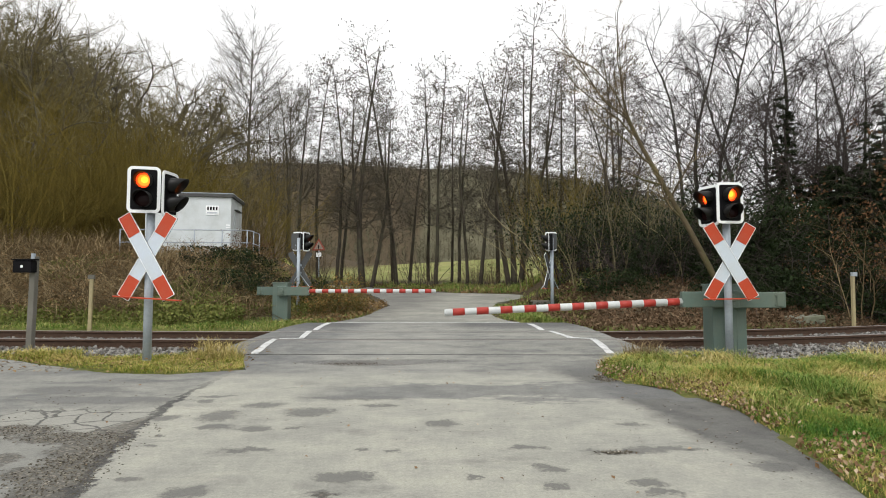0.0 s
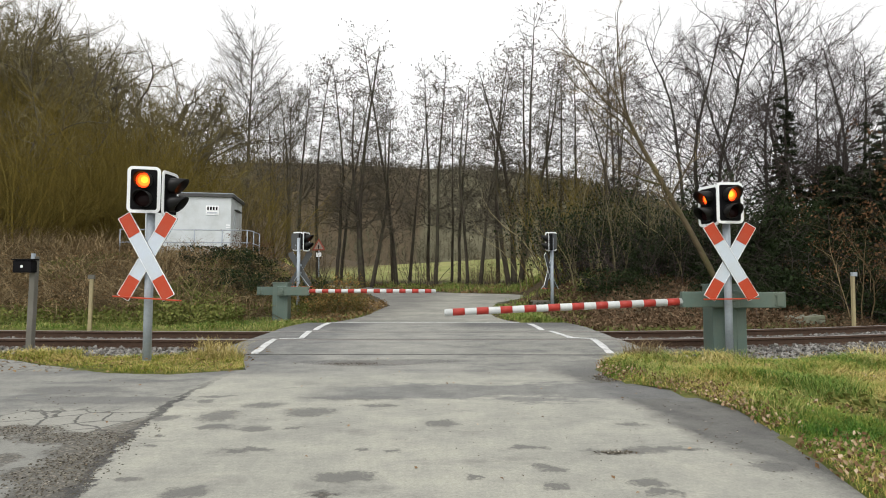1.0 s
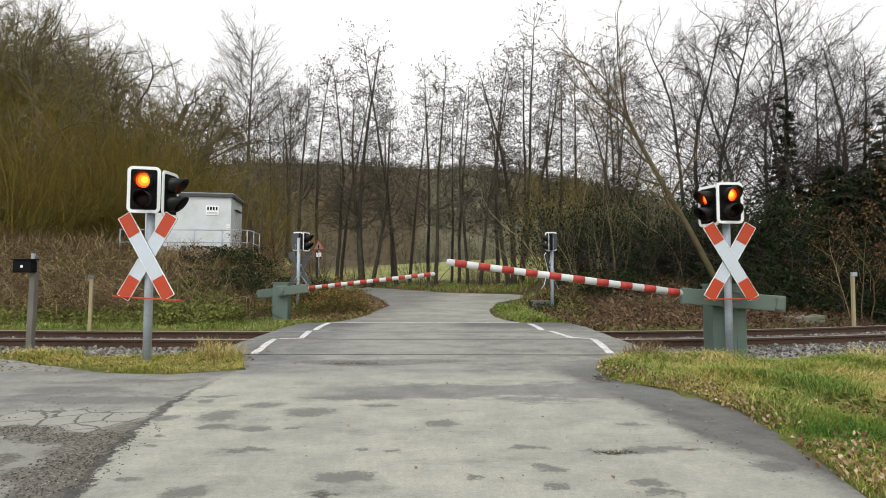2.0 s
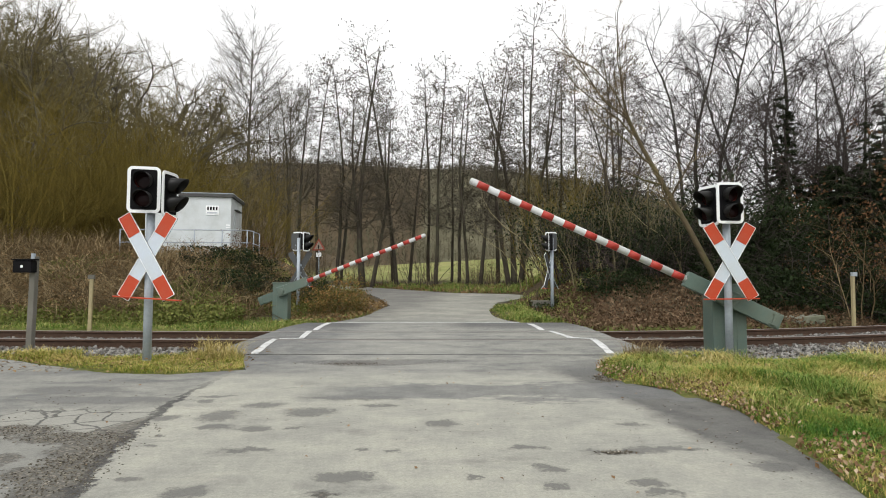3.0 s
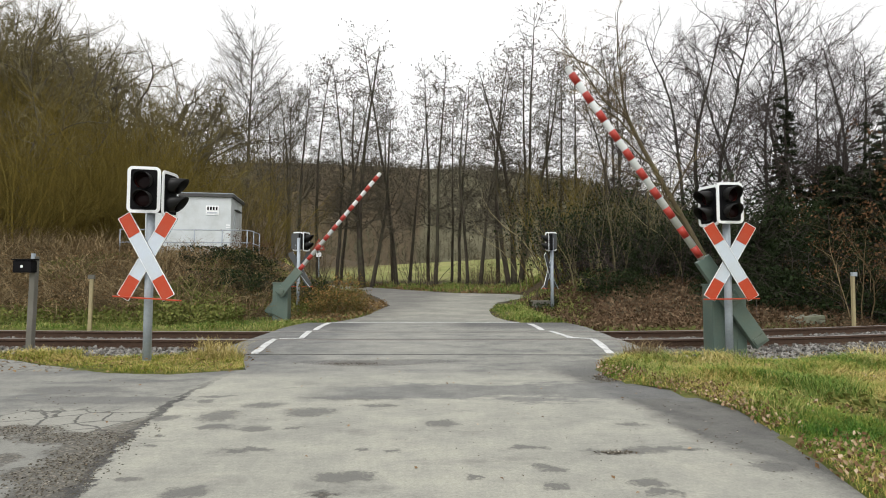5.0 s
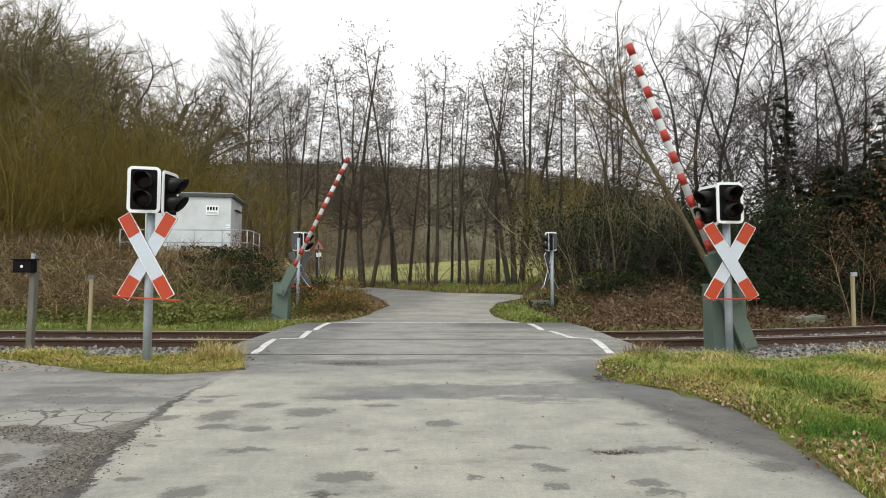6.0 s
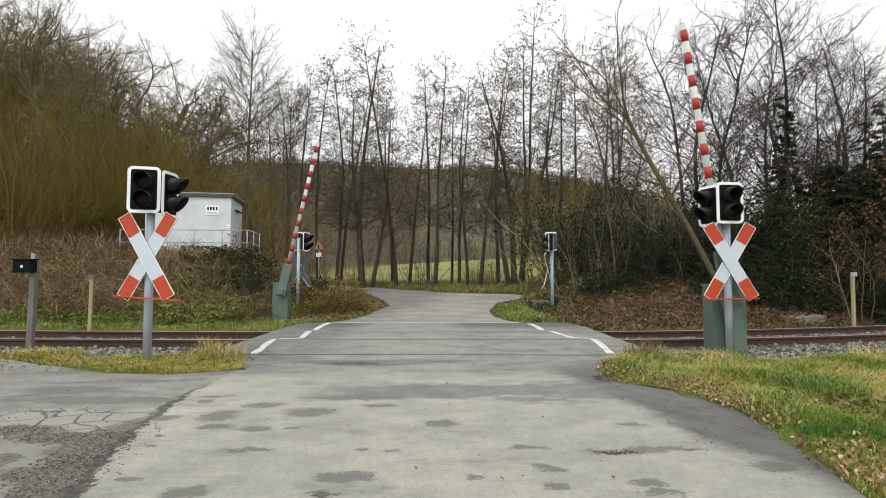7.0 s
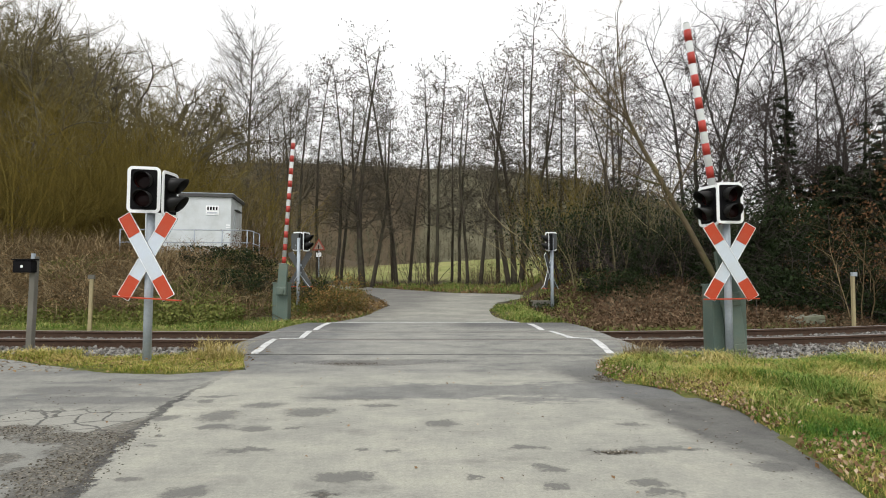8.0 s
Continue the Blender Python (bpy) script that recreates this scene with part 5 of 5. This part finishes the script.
def grass_field(name, lo, hi, n, seed, keep, material, label, h, w):
    """Bent blades of grass in tufts."""
    rng = random.Random(seed)
    v, f, done = [], [], 0
    while done < n:
        cx, cy = rng.uniform(lo[0], hi[0]), rng.uniform(lo[1], hi[1])
        if on_road(cx, cy) or not keep(cx, cy):
            continue
        cz = land(cx, cy) - 0.012
        tall = 0.45 + 1.3 * max(0.0, 0.35 + noise.noise((cx * 1.1, cy * 1.1, seed))) + 0.5 * max(0.0, noise.noise((cx * 4, cy * 4, seed)))
        if noise.noise((cx * 2.2, cy * 2.2, seed + 5)) > 0.42 and rng.random() < 0.8:
            continue
        near_edge = on_road(cx - 0.16, cy) or on_road(cx, cy - 0.16)
        if near_edge and rng.random() < 0.55:
            continue
        tall *= 0.6 if near_edge else 1.0
        for b in range(7):
            done += 1
            x, y = cx + rng.gauss(0, 0.06), cy + rng.gauss(0, 0.06)
            if on_road(x, y):
                continue
            a, l = rng.uniform(0, 6.283), h * tall * rng.uniform(0.25, 1.45)
            bend = rng.uniform(0.2, 1.9) * l
            dx, dy = math.cos(a), math.sin(a)
            sx, sy = -dy * w / 2, dx * w / 2
            k = len(v)
            v += [(x - sx, y - sy, cz), (x + sx, y + sy, cz), (x + sx * 0.8 + dx * bend * 0.35, y + sy * 0.8 + dy * bend * 0.35, cz + l * 0.62),
                  (x - sx * 0.8 + dx * bend * 0.35, y - sy * 0.8 + dy * bend * 0.35, cz + l * 0.62), (x + dx * bend, y + dy * bend, cz + l * 0.88)]
            f += [(k, k + 1, k + 2, k + 3), (k + 3, k + 2, k + 4)]
    tagged(raw(name, v, f, material), label, "grass", kind="stuff")


grass_field("verge_grass", (1.5, 2.3), (5.2, 5.6), 105000, 140, lambda x, y: x < y * 0.80 + 0.5, M["grass"], "rough green and straw-coloured grass on the verge", 0.050, 0.0034)
grass_field("verge_grass_far", (1.5, 5.4), (9, 8.75), 100000, 141, lambda x, y: x < y * 0.80 + 0.8 and y < 7.25 + 0.6 * sm(3.9, 3.1, x) + 0.25 * noise.noise((x * 1.5, 0, 4)), M["grass"], "rough yellowing grass between verge and track", 0.068, 0.005)
grass_field("strip_grass", (-8.5, 6.3), (-2.1, 8.7), 46000, 142, lambda x, y: y < 7.42 + 1.3 * sm(-4.5, -5.4, x) + 0.5 * sm(-3.1, -2.7, x) + 0.2 * noise.noise((x * 1.5, 0, 4)), M["grass_strip"], "narrow strip of rough grass beside the track", 0.058, 0.005)
grass_field("track_grass", (-13, 11.8), (-3.0, 14.8), 26000, 143, lambda x, y: y > smooth_track(x) + 2.45 or y > 12.6, M["grass_green"], "green grass between track and embankment", 0.09, 0.009)
grass_field("nose_grass", (-4.6, 13.4), (-1.6, 18), 9000, 144, lambda x, y: True, M["grass_green"], "green grass round the barrier post", 0.055, 0.008)
grass_field("bank_grass", (1.3, 12.1), (4.8, 19), 14000, 145, lambda x, y: x < 3.4 + 0.3 * (y - 14), M["grass_green"], "green grass beside the far lane", 0.13, 0.010)
grass_field("bank_straw", (-20, 13.6), (-4.2, 20.5), 26000, 147, bank_left, M["straw"], "mats of dead straw and bracken on the embankment", 0.40, 0.014)
grass_field("bend_grass", (2.4, 18.5), (9, 28), 9000, 148, lambda x, y: True, M["grass_green"], "rough grass beside the bend", 0.16, 0.016)
grass_field("slope_straw", (-22, 19), (-11.5, 27), 9000, 149, lambda x, y: True, M["straw"], "tall dead grass at the foot of the wood", 0.7, 0.02)
grass_field("verge_tufts", (2.4, 2.8), (4.6, 5.6), 6500, 152, lambda x, y: noise.noise((x * 2.0, y * 2.0, 9)) > 0.22, M["grass_green"], "taller green tufts on the verge", 0.10, 0.005)
grass_field("verge_tufts_far", (1.9, 5.5), (7.5, 7.9), 8000, 164, lambda x, y: y < 7.2 + 0.6 * sm(3.9, 3.1, x) and noise.noise((x * 1.7, y * 1.7, 12)) > 0.25, M["grass_green"], "taller green tufts between verge and track", 0.12, 0.006)
grass_field("verge_straw", (2.2, 3.0), (8.0, 7.9), 15000, 165, lambda x, y: y < 7.35 and noise.noise((x * 1.4, y * 1.4, 15)) > 0.2, M["straw_yellow"], "patches of dead straw-coloured grass on the verge", 0.07, 0.005)
scatter_leaves("verge_weeds", (2.5, 3.4), (3.6, 4.6), 420, 166, lambda x, y: noise.noise((x * 2.2, y * 2.2, 4)) > 0.05, M["bank_green"], "dark broad-leaved weeds in the verge", 0.055, 0.11, "undergrowth")
grass_field("dead_tuft", (2.30, 7.25), (2.80, 7.95), 500, 153, lambda x, y: True, M["straw"], "dead brown weed tuft at the crossing edge", 0.17, 0.006)
grass_field("straw_tuft", (-3.15, 7.25), (-2.60, 8.0), 900, 154, lambda x, y: True, M["straw_yellow"], "straw-coloured dead grass tuft by the track", 0.18, 0.006)
for tx, ty, k in ((-5.6, 7.95, 156), (-5.0, 7.75, 157), (-6.4, 8.1, 159)):
    grass_field("straw_tuft", (tx - 0.4, ty - 0.22), (tx + 0.4, ty + 0.22), 500, k, lambda x, y: True, M["straw_yellow"], "straw-coloured dead grass tuft by the track", 0.11, 0.006)
grass_field("straw_tuft", (5.1, 7.0), (6.0, 7.6), 900, 155, lambda x, y: True, M["straw_yellow"], "straw-coloured dead grass tuft by the track", 0.17, 0.006)
grass_field("meadow_edge_grass", (-7, 25), (8, 31), 9000, 146, lambda x, y: True, M["grass_green"], "rough grass under the alders", 0.20, 0.02)


def far_wood():
    """Winter wood on the hill: many small bare trees, joined."""
    pr = random.Random(151)
    kinds = []
    for k in range(5):
        t = Tubes()
        t.add([Vector((0, 0, -0.5)), Vector((0.1, 0, 9))], [0.16, 0.05], 3)
        for i in range(20):
            z = pr.uniform(1.2, 9.0)
            a = pr.uniform(0, 6.283)
            ln = pr.uniform(1.4, 3.6) * (1.15 - z / 15)
            t.add([Vector((0.1, 0, z)), Vector((math.cos(a) * ln, math.sin(a) * ln, z + ln * pr.uniform(0.2, 1.0)))], [0.13, 0.05], 3)
        kinds.append((np.array(t.v), np.array(t.f)))
    V, F, n = [], [], 0
    for i in range(4600):
        y = 205 + 325 * pr.random() ** 0.85 if i % 3 else pr.uniform(440, 530)
        x = pr.uniform(-0.62, 0.58) * y
        v, f = kinds[i % 5]
        s = pr.uniform(0.3, 0.62) if y > 430 else pr.uniform(0.5, 0.9)
        a = pr.uniform(0, 6.283)
        R = np.array(((math.cos(a), -math.sin(a), 0), (math.sin(a), math.cos(a), 0), (0, 0, 1)))
        V.append(v @ R.T * s + (x, y, land(x, y)))
        F.append(f + n)
        n += len(v)
    tagged(raw("far_wood", np.concatenate(V).tolist(), np.concatenate(F).tolist(), M["far_wood"]), "bare brown winter wood that covers the far hill", "woodland", kind="stuff")


far_wood()


# ---- the hut on the embankment ----
def hut():
    h = thing("relay_hut", pose(-8.55, 23.6, 1.80, 0, 0, 9), "pale grey rendered relay hut with a flat dark roof", "hut")
    bm = bmesh.new()
    box(bm, -1.62, 1.2, 1.30, 3.24, 2.4, 2.60, 0.012)
    part("wall", bm, M["hut"], h, "pale grey rendered wall")
    bm = bmesh.new()
    box(bm, -1.62, 1.2, 2.66, 3.42, 2.58, 0.13, 0.015)
    roof = part("roof", bm, M["roof"], h, "flat dark roof with a felt edge")
    bm = bmesh.new()
    box(bm, -1.62, 1.2, 2.745, 3.38, 2.54, 0.03, 0.01)
    part("roof_flashing", bm, M["galv"], roof, "pale metal flashing")
    bm = bmesh.new()
    box(bm, -1.62, -0.02, 0.12, 3.26, 0.03, 0.36, 0.006)
    part("plinth", bm, M["concrete"], h)
    bm = bmesh.new()
    box(bm, 0.012, 1.15, 1.05, 0.05, 0.92, 2.02, 0.008)
    door = part("door", bm, M["hut"], h, "grey steel door")
    bm = bmesh.new()
    box(bm, 0.045, 0.80, 1.05, 0.04, 0.03, 0.14, 0.006)
    part("door_handle", bm, M["black"], door)
    bm = bmesh.new()
    box(bm, 0.06, 1.15, 2.16, 0.14, 1.06, 0.04, 0.006)
    part("door_canopy", bm, M["roof"], h)
    bm = bmesh.new()
    box(bm, -0.72, -0.012, 2.06, 0.50, 0.02, 0.38, 0.004)
    sign = part("number_sign", bm, M["rim"], h, "white sign with dark bars")
    for i in range(4):
        bm = bmesh.new()
        box(bm, -0.885 + i * 0.11, -0.026, 2.13, 0.065, 0.006, 0.14, 0.002)
        part("bar", bm, M["black"], sign)
    bm = bmesh.new()
    box(bm, -0.72, -0.026, 1.955, 0.40, 0.006, 0.045, 0.002)
    part("bar", bm, M["galv"], sign)
    for z in (1.42, 1.52):
        bm = bmesh.new()
        box(bm, -0.10, -0.012, z - 0.05, 0.16, 0.02, 0.05, 0.004)
        part("small_plate", bm, M["rim"], h)


hut()


def railing():
    r = thing("railing", Matrix(), "thin galvanised railing in front of the hut", "railing")
    line = [Vector((-11.9, 21.6, 1.93)), Vector((-10.4, 21.7, 1.93)), Vector((-9.25, 21.8, 1.93)), Vector((-8.25, 21.9, 1.93)), Vector((-7.35, 22.0, 1.93)), Vector((-7.3, 22.6, 1.9)), Vector((-7.45, 23.8, 1.9))]
    for p in line:
        z = land(p.x, p.y)
        bm = bmesh.new()
        rod(bm, (p.x, p.y, z - 0.2), (p.x, p.y, 2.92), 0.022, None, 10)
        part("post", bm, M["galv"], r, "", True)
    for z in (2.92, 2.45):
        for a, b in zip(line, line[1:]):
            bm = bmesh.new()
            rod(bm, (a.x, a.y, z), (b.x, b.y, z), 0.020, None, 10)
            part("rail_bar", bm, M["galv"], r, "", True)


railing()


# ---- posts, stakes and small things ----
def cable_post():
    p = thing("cable_post", pose(-5.98, 8.58, land(-5.98, 8.58) + 0.27), "weathered grey post with a black box on top", "post")
    bm = bmesh.new()
    box(bm, 0, 0, 0.45, 0.085, 0.085, 1.70, 0.01, pose(0, 0, 0, 0, 1.0, 0))
    part("post", bm, M["wood"], p)
    bm = bmesh.new()
    box(bm, -0.07, -0.07, 1.15, 0.27, 0.13, 0.18, 0.015)
    bx = part("box", bm, M["black"], p, "black plastic box")
    bm = bmesh.new()
    box(bm, -0.07, -0.07, 1.25, 0.30, 0.16, 0.02, 0.005)
    part("lid", bm, M["black"], bx)
    bm = bmesh.new()
    box(bm, -0.07, -0.139, 1.15, 0.035, 0.006, 0.035, 0.002)
    part("label_plate", bm, M["rim"], bx, "small white plate")
    bm = bmesh.new()
    rod(bm, (0.02, -0.03, 1.24), (0.02, -0.03, 1.34), 0.03, None, 10)
    part("cap", bm, M["galv"], p)


cable_post()


def stake(x, y, z, h, label, cap):
    s = thing("marker_stake", pose(x, y, z, 0, 0.6, 12), label, "stake", "marker stakes")
    bm = bmesh.new()
    box(bm, 0, 0, h / 2 - 0.1, 0.068, 0.06, h + 0.2, 0.008)
    part("stake", bm, M["wood_yellow"], s)
    bm = bmesh.new()
    box(bm, 0.02 * cap, -0.02, h + 0.035, 0.13, 0.06, 0.09, 0.006)
    part("cap", bm, M["galv"] if cap else M["wood"], s, "pale cap")


stake(-7.35, 12.3, 0.0, 1.05, "pale yellow wooden stake beside the track", 0)
stake(9.28, 13.35, 0.0, 1.12, "yellow wooden stake with a pale plate", 1)


def warning_sign():
    s = thing("warning_sign", pose(-6.35, 30.0, 0.55, 0, 0, -8), "red and white triangular warning sign beside the far lane", "traffic sign")
    bm = bmesh.new()
    rod(bm, (0, 0.03, -0.3), (0, 0.03, 2.6), 0.03, None, 10)
    part("pole", bm, M["galv"], s, "", True)
    tri = [(-0.36, 0.0), (0.36, 0.0), (0.0, 0.62)]
    inn = [(-0.24, 0.065), (0.24, 0.065), (0.0, 0.485)]
    for name, pts, y, mat in (("sign_border", tri, -0.01, "sign_red"), ("sign_face", inn, -0.016, "sign_face")):
        bm = bmesh.new()
        slab(bm, [(x, z + 2.05) for x, z in pts], y, y + 0.012)
        part(name, bm, M[mat], s)
    bm = bmesh.new()
    box(bm, 0, -0.026, 2.22, 0.05, 0.008, 0.22, 0.002)
    part("sign_mark", bm, M["black"], s)
    bm = bmesh.new()
    box(bm, 0, -0.005, 1.83, 0.28, 0.012, 0.22, 0.004)
    part("distance_plate", bm, M["rim"], s, "small white plate")


warning_sign()


def feed_box():
    s = thing("wooden_trough", pose(2.98, 17.6, land(2.98, 17.6), 0, 0, 4), "low weathered wooden trough in the grass", "trough")
    for x in (-0.28, 0.28):
        bm = bmesh.new()
        box(bm, x, 0, 0.09, 0.07, 0.25, 0.28, 0.008)
        part("leg", bm, M["wood"], s)
    for z in (0.12, 0.23):
        bm = bmesh.new()
        box(bm, 0, -0.13, z, 0.66, 0.03, 0.085, 0.006)
        part("board", bm, M["wood"], s)
    bm = bmesh.new()
    box(bm, 0, 0, 0.275, 0.68, 0.28, 0.03, 0.006)
    part("top", bm, M["wood"], s)


feed_box()
bm = bmesh.new()
box(bm, 0, 0, 0.04, 0.80, 0.4, 0.20, 0.03)
slab_ob = part("concrete_block", bm, M["concrete"])
slab_ob.matrix_basis = pose(8.75, 14.3, land(8.75, 14.3) - 0.03, 2, -3, 8)
tagged(slab_ob, "mossy concrete block on the bank", "concrete block")


# ---- what moves: both barriers rise, added dark discs cover the lit lamps ----
NEAR_ANGLES = [(0.0, 0, -2.6), (1.2, 0, -2.6), (1.5, 0.1, -0.2), (1.7, 0.8, 2.9), (2.8, 21.3, 20.8), (3.0, 25.0, 24.8), (3.5, 33.5, 33.5), (4.0, 42.2, 42.2), (4.5, 49.2, 49.2),
               (5.8, 66.8, 66.8), (6.0, 69.6, 69.6), (6.5, 76.5, 76.5), (7.0, 81.6, 81.6), (7.2, 82.4, 82.4), (8.0, 82.4, 82.4)]
FAR_ANGLES = [(0.0, 0, 0), (1.2, 0, 0.0), (1.5, 0.5, 1.2), (1.7, 2.6, 3.0), (2.8, 18.1, 18.1), (3.5, 29.5, 29.5), (4.5, 43.8, 43.8), (5.8, 61.3, 61.3), (6.5, 70.6, 70.6),
              (7.0, 77.0, 77.0), (7.2, 79.9, 79.9), (7.4, 82.9, 82.9), (7.6, 85.5, 85.5), (7.8, 86.4, 86.4), (8.0, 86.4, 86.4)]


def motions():
    for key, rows in (("near", NEAR_ANGLES), ("far", FAR_ANGLES)):
        beam, boom, p, flip = MOVERS[key]
        walk(beam, [(t, pose(*p, 0, a * flip, 0)) for t, a, b in rows])
        walk(boom, [(t, pose(*p, 0, b * flip, 0)) for t, a, b in rows])
    # the lamps keep glowing; the added discs slide up to imitate switching off
    for sh in OFF_DISCS:
        low, up = pose(0, -0.027, -0.112), pose(0, -0.027, 0.112)
        walk(sh, [(0.0, low), (2.2, low), (2.3, up), (8.0, up)])


motions()
